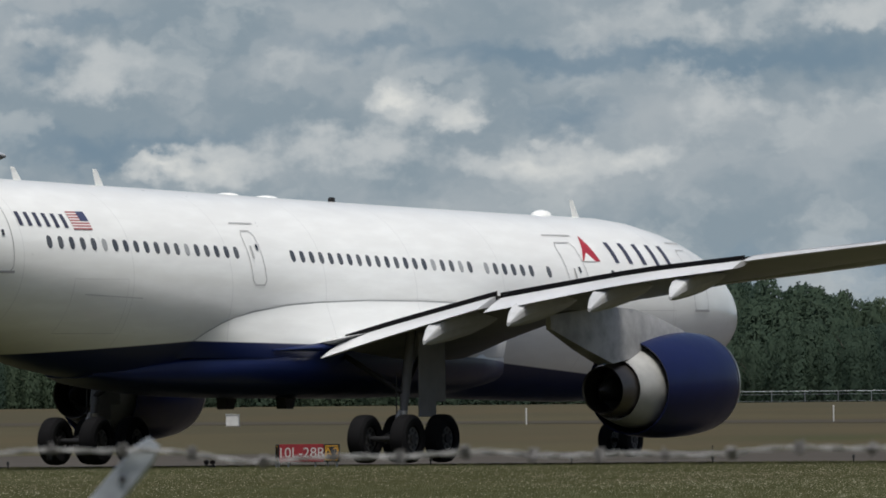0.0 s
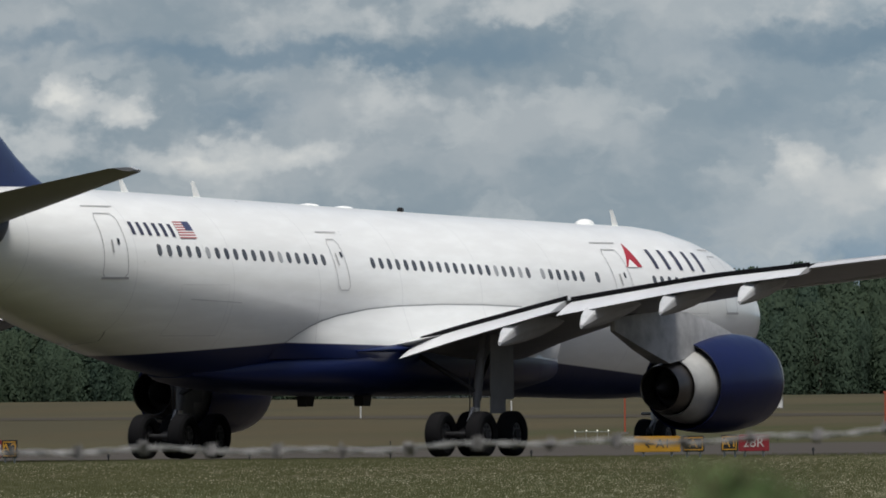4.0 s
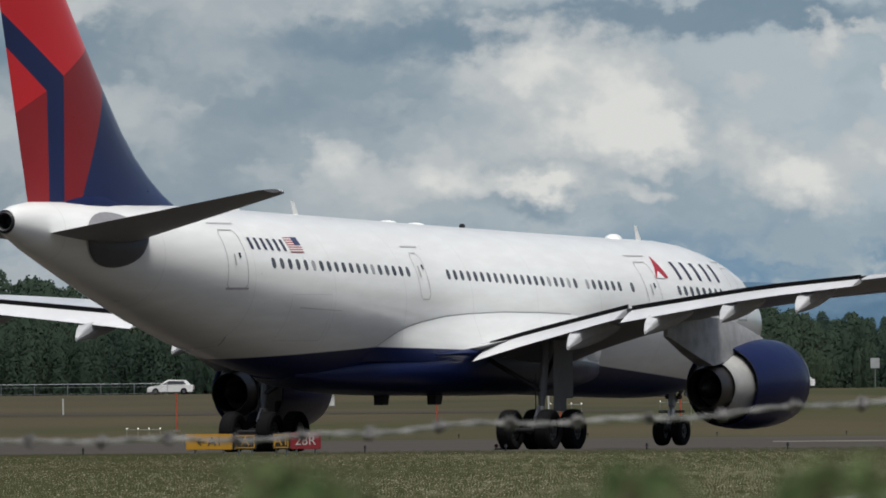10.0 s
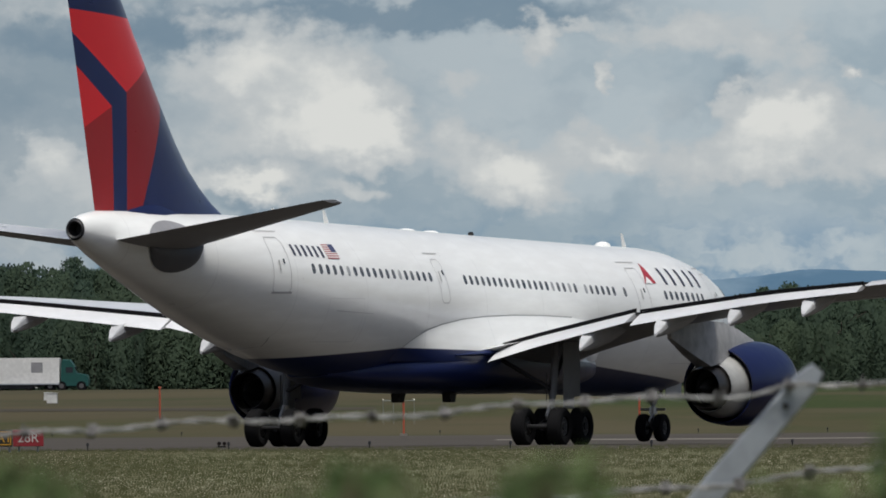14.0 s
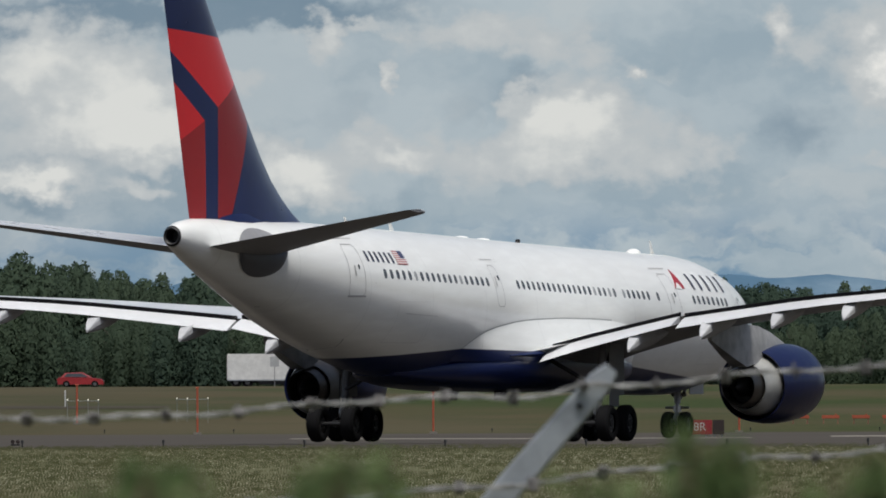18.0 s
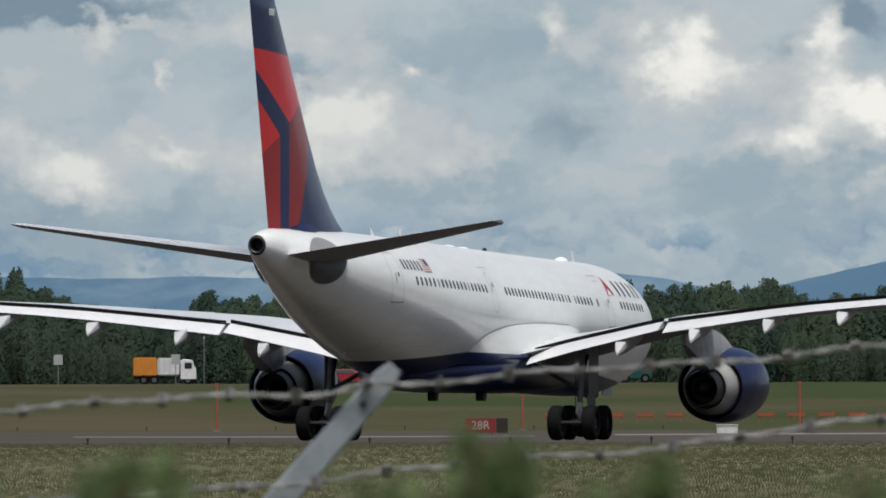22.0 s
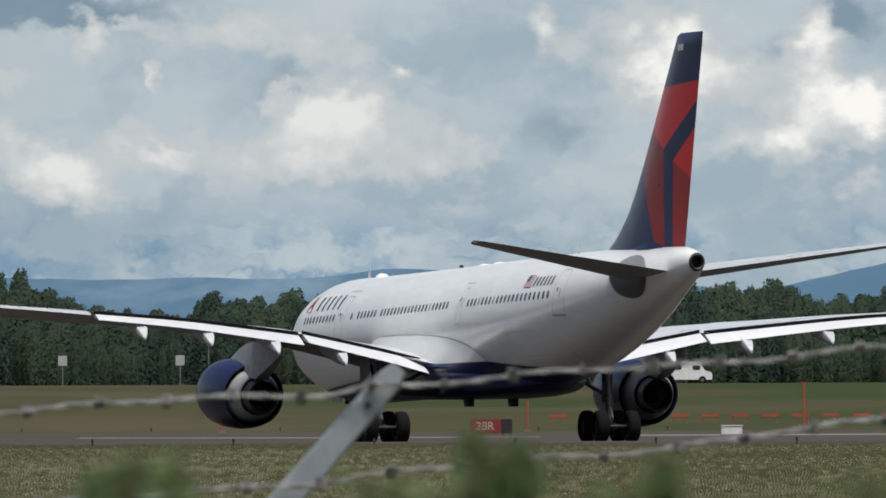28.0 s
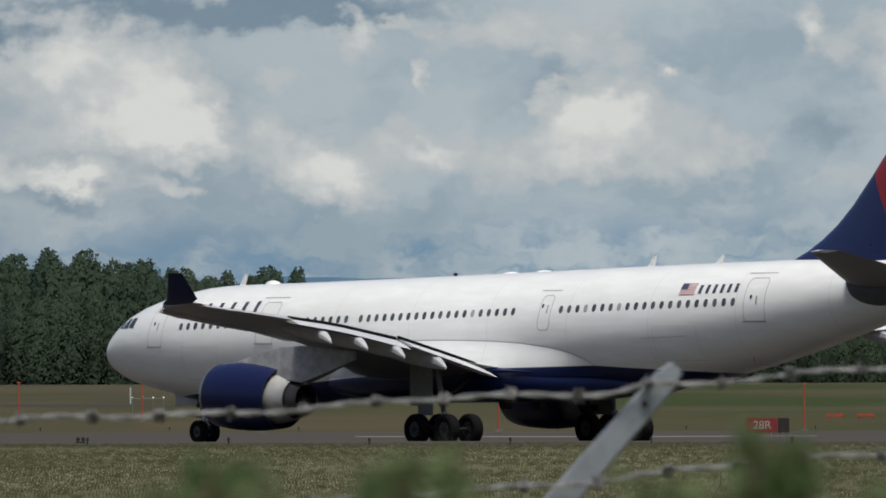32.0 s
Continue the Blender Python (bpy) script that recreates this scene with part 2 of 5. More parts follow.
def box(bm, lo, hi, bevel=0.0):
    made = bmesh.ops.create_cube(bm, size=1.0, matrix=Matrix.LocRotScale(
        [(a + b) / 2 for a, b in zip(lo, hi)], None, [abs(b - a) for a, b in zip(lo, hi)]))
    if bevel:
        edges = list({e for v in made["verts"] for e in v.link_edges})
        bmesh.ops.bevel(bm, geom=edges, offset=bevel, segments=2, affect="EDGES", clamp_overlap=True)


def boxed(*boxes, bevel=0.0):
    bm = bmesh.new()
    for lo, hi in boxes:
        box(bm, lo, hi, bevel)
    return bm


def tube(bm, a, b, ra, rb=None, sides=12, cap=True):
    """A tapered rod from a to b."""
    a, b = Vector(a), Vector(b)
    turn = (b - a).to_track_quat("Z", "Y").to_matrix()
    rings = []
    for p, r in ((a, ra), (b, ra if rb is None else rb)):
        rings.append([p + turn @ Vector((r * math.cos(q), r * math.sin(q), 0)) for q in (2 * math.pi * i / sides for i in range(sides))])
    loft(bm, rings, cap)


def tubes(*rods, sides=12):
    bm = bmesh.new()
    for rod in rods:
        tube(bm, *rod, sides=sides)
    return bm


def turned(bm, profile, matrix=Matrix(), sides=32, cap=True):
    """A body of revolution about the local x axis from (x, radius) pairs."""
    loft(bm, [[matrix @ Vector((x, r * math.cos(q), r * math.sin(q))) for q in (2 * math.pi * i / sides for i in range(sides))]
              for x, r in profile], cap)


# ---- aircraft ----
# Plan numbers: s is metres aft of the nose tip, y metres to starboard, z metres over the wheels' contact.
REF = 28.85


def at(s, y, z):
    return Vector((REF - s, -y, z))


def axis(s):
    """Height of the fuselage's axis: the aircraft stands a little nose-down."""
    return 4.97 + 0.026 * (s - 31.3)


HULL = [(0.0, 0.02, 0.03, 0.03), (0.06, 0.02, 0.22, 0.21), (0.18, 0.02, 0.42, 0.40), (0.40, 0.03, 0.64, 0.62), (0.8, 0.06, 0.93, 0.92), (1.5, 0.12, 1.29, 1.30), (2.4, 0.19, 1.63, 1.66), (3.4, 0.23, 1.94, 1.95),
        (4.6, 0.24, 2.24, 2.21), (6.0, 0.21, 2.51, 2.47), (7.6, 0.17, 2.73, 2.69), (9.0, 0.13, 2.81, 2.79), (11, 0.09, 2.82, 2.82), (14, 0.06, 2.82, 2.82), (20, 0.03, 2.82, 2.82), (28, 0.01, 2.82, 2.82), (35.5, 0.01, 2.82, 2.82),
        (38, 0.04, 2.80, 2.78), (40.5, 0.15, 2.73, 2.67), (43, 0.32, 2.58, 2.49), (45.5, 0.53, 2.37, 2.26), (48, 0.78, 2.10, 2.00), (50.5, 1.04, 1.74, 1.67), (53, 1.32, 1.31, 1.35), (55, 1.55, 0.97, 1.06),
        (56.6, 1.73, 0.70, 0.81), (57.7, 1.83, 0.48, 0.555), (58.22, 1.85, 0.345, 0.38)]


def hull_at(s):
    for (a, *p), (b, *q) in zip(HULL, HULL[1:]):
        if a <= s <= b:
            f = (s - a) / (b - a)
            return [u + (v - u) * f for u, v in zip(p, q)]
    return HULL[-1][1:]


def skin(s, z, side=1, out=0.0):
    """A point of the fuselage's side at s and z (over the ground), pushed out a little."""
    dz, ry, rz = hull_at(s)
    c = axis(s) + dz
    k = max(-0.999, min(0.999, (z - c) / rz))
    y = ry * math.sqrt(1 - k * k)
    n = Vector((0, y / ry**2, (z - c) / rz**2)).normalized() * out
    return at(s, side * (y + n.y), z + n.z)


def skin_patch(corners, side, out=0.012, cuts=6):
    """A thin sheet on the fuselage's side between two slanted edges: corners (s, z) fore-bottom, aft-bottom, aft-top, fore-top."""
    bm = bmesh.new()
    (a, b, c, d) = corners
    rows = []
    for i in range(cuts + 1):
        f = i / cuts
        rows.append([bm.verts.new(skin(p[0] + (q[0] - p[0]) * f, p[1] + (q[1] - p[1]) * f, side, out)) for p, q in ((a, d), (b, c))])
    for u, v in zip(rows, rows[1:]):
        bm.faces.new((u[0], u[1], v[1], v[0]))
    return bm


def airfoil(chord, thick, lead, z, y, twist=0.0, n=10, camber=0.0, top=1.0):
    """A closed wing section at span y; lead: s of its leading edge."""
    pts = []
    for i in range(2 * n):
        up = i < n
        f = (1 - math.cos(math.pi * (i if up else 2 * n - i) / n)) / 2
        h = 5 * thick * (0.2969 * math.sqrt(f) - 0.126 * f - 0.3516 * f * f + 0.2843 * f**3 - 0.1036 * f**4) * chord
        c = camber * chord * 4 * f * (1 - f)
        zz = z + c + (h * top if up else -h * (2 - top)) - math.sin(radians(twist)) * (f - 0.5) * chord
        pts.append(at(lead + f * chord, y, zz))
    return pts


# spanwise y, leading edge s, trailing edge s, mid height, thickness share, twist
WING = [(2.0, 18.9, 30.6, 3.46, 0.112, 3.0), (5.0, 20.9, 30.6, 4.10, 0.108, 2.2), (9.05, 23.6, 31.25, 4.83, 0.098, 1.2), (15.0, 27.6, 33.5, 5.38, 0.092, -0.4),
        (19.3, 30.5, 35.3, 5.62, 0.090, -1.4), (21.0, 31.7, 36.0, 5.72, 0.088, -2.0), (26.5, 35.4, 38.3, 6.04, 0.088, -3.0), (28.2, 36.6, 39.0, 6.17, 0.090, -3.0), (29.0, 37.7, 39.6, 6.22, 0.085, -2.0)]


def wing_at(y):
    for p, q in zip(WING, WING[1:]):
        if p[0] <= y <= q[0]:
            f = (y - p[0]) / (q[0] - p[0])
            return [u + (v - u) * f for u, v in zip(p, q)]
    return list(WING[-1])


def wing_mesh(side, y0, y1, f0=0.0, f1=1.0, drop=0.0, back=0.0, angle=0.0, cuts=6):
    """A spanwise piece of the wing between chord shares f0 and f1, lowered and turned as a flap is."""
    bm = bmesh.new()
    rings = []
    for i in range(cuts + 1):
        y, a, b, z, th, tw = wing_at(y0 + (y1 - y0) * i / cuts)
        ch = b - a
        if f0 == 0.0 and f1 == 1.0:
            rings.append(airfoil(ch * (0.885 if 3.3 < y < 27.7 else 1.0), th * 1.08, a, z, side * y, tw, top=0.50 + 0.18 * max(0.0, min(1.0, (10.0 - y) / 6.0))))
            continue
        n, pts = 6, []
        for k in range(2 * n):
            up = k < n
            g = (1 - math.cos(math.pi * (k if up else 2 * n - k) / n)) / 2
            f = f0 + (f1 - f0) * g
            h = 5 * th * (0.2969 * math.sqrt(f) - 0.126 * f - 0.3516 * f * f + 0.2843 * f**3 - 0.1036 * f**4) * ch
            if f0 > 0:
                nose = 5 * 0.16 * (0.2969 * math.sqrt(g) - 0.126 * g - 0.3516 * g * g + 0.2843 * g**3 - 0.1036 * g**4) * ch * (f1 - f0)
                h = nose
            zz = z + (h if up else -h) - math.sin(radians(tw)) * (f - 0.5) * ch
            s = a + f * ch
            if angle:
                ds = (f - f0) * ch
                s, zz = s - ds * (1 - math.cos(radians(angle))) + back, zz - ds * math.sin(radians(angle)) - drop
            pts.append(at(s, side * y, zz))
        rings.append(pts)
    if side > 0:
        rings.reverse()
    loft(bm, rings)
    return bm


def glare_top(ob):
    """Paints the upper faces of a wing or tailplane paler, standing in for sky glare."""
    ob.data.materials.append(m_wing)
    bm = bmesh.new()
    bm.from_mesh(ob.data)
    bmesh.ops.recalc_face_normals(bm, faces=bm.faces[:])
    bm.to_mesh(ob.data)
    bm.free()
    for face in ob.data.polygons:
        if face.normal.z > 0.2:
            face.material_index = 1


def tail_plane(side):
    bm = bmesh.new()
    rings = []
    for f in (0.0, 0.06, 0.3, 0.6, 0.9, 0.985, 1.0):
        y = 0.4 + f * 9.05
        lead = 50.4 + f * 6.9 + (0.55 if f == 1.0 else 0)
        trail = 56.35 + f * 2.75 - (0.1 if f == 1.0 else 0)
        rings.append(airfoil(trail - lead, 0.10, lead, 7.08 + f * 1.28, side * y, -1.0, 9, -0.01))
    if side > 0:
        rings.reverse()
    loft(bm, rings)
    return bm


FIN = [(44.6, 56.4, 7.5), (46.0, 56.6, 7.98), (46.5, 56.66, 8.16), (47.3, 56.77, 8.49), (48.25, 56.9, 9.0), (49.2, 57.1, 9.63), (50.2, 57.34, 10.5), (51.4, 57.7, 11.76), (52.65, 58.1, 13.15), (54.1, 58.58, 14.81), (55.5, 59.06, 16.4), (55.85, 59.15, 16.8), (56.2, 59.18, 16.92)]


def fin_mesh():
    bm = bmesh.new()
    uv = bm.loops.layers.uv.new("UVMap")
    n, rows, tags = 12, [], {}
    for lead, trail, z in FIN:
        ring = []
        for i in range(2 * n):
            up = i < n
            f = (1 - math.cos(math.pi * (i if up else 2 * n - i) / n)) / 2
            ch = trail - lead
            h = 5 * (0.10 if z < 16.9 else 0.05) * (0.2969 * math.sqrt(f) - 0.126 * f - 0.3516 * f * f + 0.2843 * f**3 - 0.1036 * f**4) * ch
            p = bm.verts.new(at(lead + f * ch, h if up else -h, z))
            tags[p] = (lead + f * ch, z)
            ring.append(p)
        rows.append(ring)
    for a, b in zip(rows, rows[1:]):
        for i in range(2 * n):
            bm.faces.new((a[i], b[i], b[(i + 1) % (2 * n)], a[(i + 1) % (2 * n)]))
    bm.faces.new(rows[-1])
    bmesh.ops.recalc_face_normals(bm, faces=bm.faces[:])
    for face in bm.faces:
        for loop in face.loops:
            loop[uv].uv = tags[loop.vert]
    return bm


ENGINE_Y, ENGINE_Z, ENGINE_S = 9.12, 2.24, 18.45


def engine(side, parent):
    """A nacelle in its pieces, and its pylon."""
    m = Matrix.Translation(at(ENGINE_S, side * ENGINE_Y, ENGINE_Z)) @ Matrix.Rotation(radians(-2.0), 4, "Y") @ Matrix.Rotation(radians(-side * 1.5), 4, "Z")
    bm = bmesh.new()
    turned(bm, [(-1.2, 1.16), (-0.5, 1.18), (-0.1, 1.25), (0.0, 1.32), (-0.08, 1.39), (-0.4, 1.465), (-1.2, 1.525), (-2.2, 1.535), (-3.0, 1.50), (-3.7, 1.43), (-4.2, 1.36), (-4.16, 1.31), (-3.4, 1.33)], m, 44, False)
    cowl = part("fan_cowl", bm, m_cowl, parent, "glossy dark blue fan cowl", True)
    bm = bmesh.new()
    turned(bm, [(0.002, 1.32), (-0.02, 1.36), (-0.075, 1.396), (-0.16, 1.424), (-0.20, 1.432)], m, 44, False)
    part("inlet_lip", bm, m_steel, cowl, "polished metal inlet lip", True)
    bm = bmesh.new()
    turned(bm, [(-0.9, 1.17), (-1.0, 0.5), (-0.6, 0.34), (-0.35, 0.08), (-0.34, 0.0)], m, 36, False)
    part("fan", bm, m_dark, cowl, "dark fan disc with pointed spinner", True)
    bm = bmesh.new()
    turned(bm, [(-3.4, 1.20), (-4.0, 1.17), (-4.4, 1.09), (-4.8, 0.97), (-5.05, 0.89), (-5.0, 0.85), (-4.4, 0.88)], m, 40, False)
    core = part("core_cowl", bm, m_core, parent, "pale grey tapered core cowl", True)
    bm = bmesh.new()
    turned(bm, [(-4.6, 0.80), (-5.0, 0.81), (-5.35, 0.76), (-5.7, 0.69), (-5.66, 0.65), (-5.0, 0.67)], m, 36, False)
    part("exhaust_nozzle", bm, m_nozzle, core, "heat-stained metal exhaust nozzle", True)
    bm = bmesh.new()
    turned(bm, [(-4.7, 0.66), (-4.72, 0.40), (-5.2, 0.36), (-5.6, 0.20), (-5.9, 0.04), (-5.92, 0.0)], m, 28, False)
    part("exhaust_cone", bm, m_dark, core, "sooty exhaust cone", True)
    # pylon
    bm = bmesh.new()
    rings = []
    for s, lo, hi, w in ((19.6, 3.68, 3.76, 0.10), (20.4, 3.50, 3.92, 0.20), (21.5, 3.30, 4.16, 0.28), (22.9, 3.00, 4.38, 0.32), (24.3, 2.80, 4.45, 0.30), (25.8, 3.22, 4.35, 0.22), (27.6, 3.80, 4.20, 0.08)):
        y = side * ENGINE_Y
        rings.append([at(s, y - w, lo), at(s, y + w, lo), at(s, y + w, (lo + hi) / 2), at(s, y + w * 0.7, hi), at(s, y - w * 0.7, hi), at(s, y - w, (lo + hi) / 2)])
    loft(bm, rings)
    bmesh.ops.recalc_face_normals(bm, faces=bm.faces[:])
    part("pylon", bm, m_pylon, parent, "stained grey engine pylon", True)


def wheel(parent, where, radius, width, name="wheel"):
    """A tyre with its rim; turns about the local y axis."""
    hub = part(name, tubes(((0, -width * 0.30, 0), (0, width * 0.30, 0), radius * 0.50), sides=20), m_hub, parent)
    hub.location = where
    bm = bmesh.new()
    w = width / 2
    prof = [(-w * 0.8, radius * 0.50), (-w, radius * 0.62), (-w * 0.98, radius * 0.84), (-w * 0.72, radius * 0.97), (-w * 0.3, radius), (w * 0.3, radius),
            (w * 0.72, radius * 0.97), (w * 0.98, radius * 0.84), (w, radius * 0.62), (w * 0.8, radius * 0.50)]
    turned(bm, prof, Matrix.Rotation(radians(90), 4, "Z"), 30, False)
    part("tyre", bm, m_black, hub, "black rubber tyre", True)
    bm = bmesh.new()
    tube(bm, (0, -width * 0.40, 0), (0, width * 0.40, 0), radius * 0.20, None, 14)
    part("hub_cap", bm, m_dark, hub)
    for sgn in (-1, 1):
        for k in range(8):
            a = k * math.pi / 4
            c = Vector((radius * 0.34 * math.cos(a), sgn * width * 0.30, radius * 0.34 * math.sin(a)))
            part("wheel_bolt", tubes((c, c + Vector((0, sgn * 0.014, 0)), radius * 0.07), sides=8), m_dark, hub)
    return hub


WHEELS = []


def main_gear(side, parent):
    y = side * 5.2
    gear = part("main_gear_leg", tubes((at(28.6, y, 4.0), at(29.1, y, 1.75), 0.14), (at(29.1, y, 1.8), at(29.2, y, 0.75), 0.115)), m_strut, parent, "grey main landing gear leg with bright piston", True)
    part("piston", tubes((at(29.17, y, 1.5), at(29.2, y, 0.78), 0.125)), m_steel, gear, "bright chrome piston", True)
    part("side_brace", tubes((at(29.1, y, 2.0), at(29, side * 3.0, 3.2), 0.085), (at(29.1, y, 2.0), at(27.9, y, 3.4), 0.07)), m_dark, gear, "", True)
    part("bogie_beam", tubes((at(28.16, y, 0.70), at(30.14, y, 0.70), 0.14)), m_dark, gear, "dark bogie beam", True)
    part("torque_link", tubes((at(29.35, y, 1.5), at(29.65, y, 1.1), 0.055), (at(29.65, y, 1.1), at(29.3, y, 0.75), 0.055)), m_grey, gear, "", True)
    for rods in (((at(29.3, y - 0.13, 2.6), at(29.28, y - 0.15, 1.0), 0.02), (at(29.28, y - 0.15, 1.0), at(29.9, y - 0.2, 0.8), 0.02)), ((at(29.28, y + 0.15, 1.0), at(28.4, y + 0.2, 0.8), 0.02),)):
        part("brake_hose", tubes(*rods), m_dark, gear)
    bm = bmesh.new()
    box(bm, at(27.2, y + side * 0.30, 1.75), at(28.75, y + side * 0.26, 3.75), 0.02)
    box(bm, at(27.75, y + side * 0.30, 1.32), at(28.75, y + side * 0.26, 1.76), 0.01)
    part("gear_door", bm, m_door, gear, "dull grey slab gear door")
    for s in (28.16, 30.14):
        part("axle", tubes((at(s, y - 0.75, 0.70), at(s, y + 0.75, 0.70), 0.08)), m_dark, gear)
        for k in (-1, 1):
            WHEELS.append((wheel(gear, at(s, y + k * 0.70, 0.70), 0.70, 0.53), 0.70))


def nose_gear(parent):
    gear = part("nose_gear_leg", tubes((at(6.4, 0, 3.0), at(6.67, 0, 1.4), 0.13), (at(6.67, 0, 1.4), at(6.72, 0, 0.5), 0.085)), m_grey, parent, "grey nose landing gear leg", True)
    part("drag_brace", tubes((at(6.6, 0.12, 1.6), at(5.2, 0.25, 2.7), 0.06), (at(6.6, -0.12, 1.6), at(5.2, -0.25, 2.7), 0.06)), m_grey, gear, "", True)
    part("steering_collar", tubes((at(6.66, 0, 1.3), at(6.68, 0, 1.05), 0.16), (at(6.67, -0.5, 1.22), at(6.67, 0.5, 1.22), 0.05)), m_steel, gear, "bright steering collar", True)
    part("torque_link", tubes((at(6.8, 0, 1.05), at(7.05, 0, 0.8), 0.04), (at(7.05, 0, 0.8), at(6.75, 0, 0.52), 0.04)), m_grey, gear)
    for k in (-1, 1):
        bm = bmesh.new()
        box(bm, at(5.3, k * 0.62, 1.75), at(6.9, k * 0.58, 2.6), 0.02)
        part("gear_door", bm, m_grey, gear, "open nose gear door")
        bm = bmesh.new()
        turned(bm, [(0.0, 0.0), (0.0, 0.10), (-0.12, 0.09), (-0.2, 0.0)], Matrix.Translation(at(6.45, k * 0.22, 1.75)), 14, False)
        part("taxi_light", bm, m_hub, gear)
        WHEELS.append((wheel(gear, at(6.72, k * 0.36, 0.53), 0.53, 0.39), 0.53))
    part("axle", tubes((at(6.72, -0.5, 0.53), at(6.72, 0.5, 0.53), 0.06)), m_dark, gear)


# station, half width, bottom and top of the bulge under the wing
BELLY = [(17.0, 1.6, 2.6, 2.9), (18.5, 2.55, 2.15, 3.5), (20.5, 3.0, 1.92, 3.8), (24, 3.2, 1.86, 3.9), (30, 3.23, 1.90, 3.9), (32, 3.10, 1.95, 3.8), (33.5, 2.82, 2.02, 3.6), (35, 2.36, 2.10, 3.4), (36.3, 1.9, 2.19, 3.2), (37.6, 1.45, 2.30, 3.0), (39, 0.8, 2.5, 2.8)]
WINDOW_Z = 5.97


def window_line(s):
    return WINDOW_Z + 0.0245 * (s - 31.3)


def window_runs(side):
    """Stations of the cabin windows; the port side has two more at the back."""
    runs = []
    for first, count in ((8.08, 8 if side > 0 else 10), (15.89, 1), (16.97, 6), (20.68, 20), (34.15, 19 if side > 0 else 21)):
        runs += [first + 0.542 * k for k in range(count)]
    return runs


def aircraft():
    plane = new("airliner")
    tagged(plane, "white twin-engine wide-body airliner with navy belly and red-and-navy fin, taxiing", "airplane")
    bm = bmesh.new()
    k = 48
    loft(bm, [[at(s, ry * math.sin(q), axis(s) + dz + rz * math.cos(q)) for q in (2 * math.pi * i / k for i in range(k))] for s, dz, ry, rz in HULL], False)
    bmesh.ops.recalc_face_normals(bm, faces=bm.faces[:])
    body = part("fuselage", bm, m_fuselage, plane, "glossy white fuselage with navy belly", True)
    # tail cone outlet
    bm = bmesh.new()
    turned(bm, [(-0.01, 0.345), (-0.09, 0.29), (-0.05, 0.24), (0.5, 0.21), (0.52, 0.0)], Matrix.Translation(at(58.22, 0, axis(58.22) + 1.85)), 24, False)
    part("tail_cone_outlet", bm, m_dark, plane, "dark round outlet in the tail cone", True)
    # belly fairing
    bm = bmesh.new()
    rings = []
    for s, w, lo, hi in BELLY:
        ring = []
        for i in range(28):
            q = 2 * math.pi * i / 28
            c, sn = math.cos(q), math.sin(q)
            ring.append(at(s, w * math.copysign(abs(sn) ** 0.62, sn), (lo + hi) / 2 + (hi - lo) / 2 * math.copysign(abs(c) ** 0.7, c)))
        rings.append(ring)
    loft(bm, rings)
    bmesh.ops.recalc_face_normals(bm, faces=bm.faces[:])
    part("belly_fairing", bm, m_fuselage, plane, "navy belly fairing under the wing", True)
    for side in (-1, 1):
        # white root fairing over the wing, one smooth surface with the belly fairing below it
        bm = bmesh.new()
        rings = []
        for s, top in ((18.6, 4.0), (20.0, 4.5), (21.5, 4.64), (24, 4.69), (27, 4.70), (29.8, 4.64), (31.6, 4.55), (33.4, 4.36), (34.4, 4.19), (35.0, 4.03), (35.6, 3.80), (36.1, 3.53), (36.4, 3.30)):
            wide = next(p[1] + (q[1] - p[1]) * (s - p[0]) / (q[0] - p[0]) for p, q in zip(BELLY, BELLY[1:]) if p[0] <= s <= q[0])
            low = 3.05
            foot = -skin(s, low, 1).y
            ring = []
            for i in range(15):
                f = i / 14
                p = skin(s, low + (top - low) * f, side, 0.006)
                p.y -= side * (max(wide * 0.995 - foot, 0.0) + 0.012) * (1 - f) ** 1.25
                ring.append(p)
            rings.append(ring)
        loft(bm, rings, False, False)
        bmesh.ops.recalc_face_normals(bm, faces=bm.faces[:])
        part("wing_root_fairing", bm, m_fuselage, plane, "white wing root fairing over the navy belly", True)
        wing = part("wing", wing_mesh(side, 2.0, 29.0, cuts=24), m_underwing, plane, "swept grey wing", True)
        glare_top(wing)
        for name, y0, y1, f0, ang, drop, back in (("inboard_flap", 3.4, 8.95, 0.80, 12, 0.05, 0.22), ("outboard_flap", 9.15, 19.3, 0.78, 15, 0.07, 0.20), ("aileron", 19.6, 27.6, 0.78, 9, 0.0, 0.03)):
            part(name, wing_mesh(side, y0, y1, f0, 1.0, drop, back, ang, 6), m_flap if "flap" in name else m_aileron, wing, "pale grey lowered flap" if "flap" in name else "grey drooped aileron", True)
        part("slat", wing_mesh(side, 11.0, 28.0, 0.0, 0.12, 0.24, -0.22, -9, 8), m_flap, wing, "pale metal leading edge slat", True)
        # added black strips that stand in for the shadow in the flap gaps
        for y0, y1, lip in ((3.4, 8.95, 0.12), (9.15, 19.3, 0.045)):
            bm = bmesh.new()
            rings = []
            for i in range(9):
                y, a, b, z, th, tw = wing_at(y0 + (y1 - y0) * i / 8)
                ch = b - a
                s = a + 0.872 * ch
                zz = z - math.sin(radians(tw)) * 0.37 * ch
                rings.append([at(s, side * y, zz - 0.115), at(s + 0.10, side * y, zz - 0.115), at(s + 0.12, side * y, zz + lip), at(s, side * y, zz + lip + 0.015)])
            loft(bm, rings)
            bmesh.ops.recalc_face_normals(bm, faces=bm.faces[:])
            part("flap_gap_shade", bm, m_black, wing, "black strip standing in for the shaded gap above the flap")
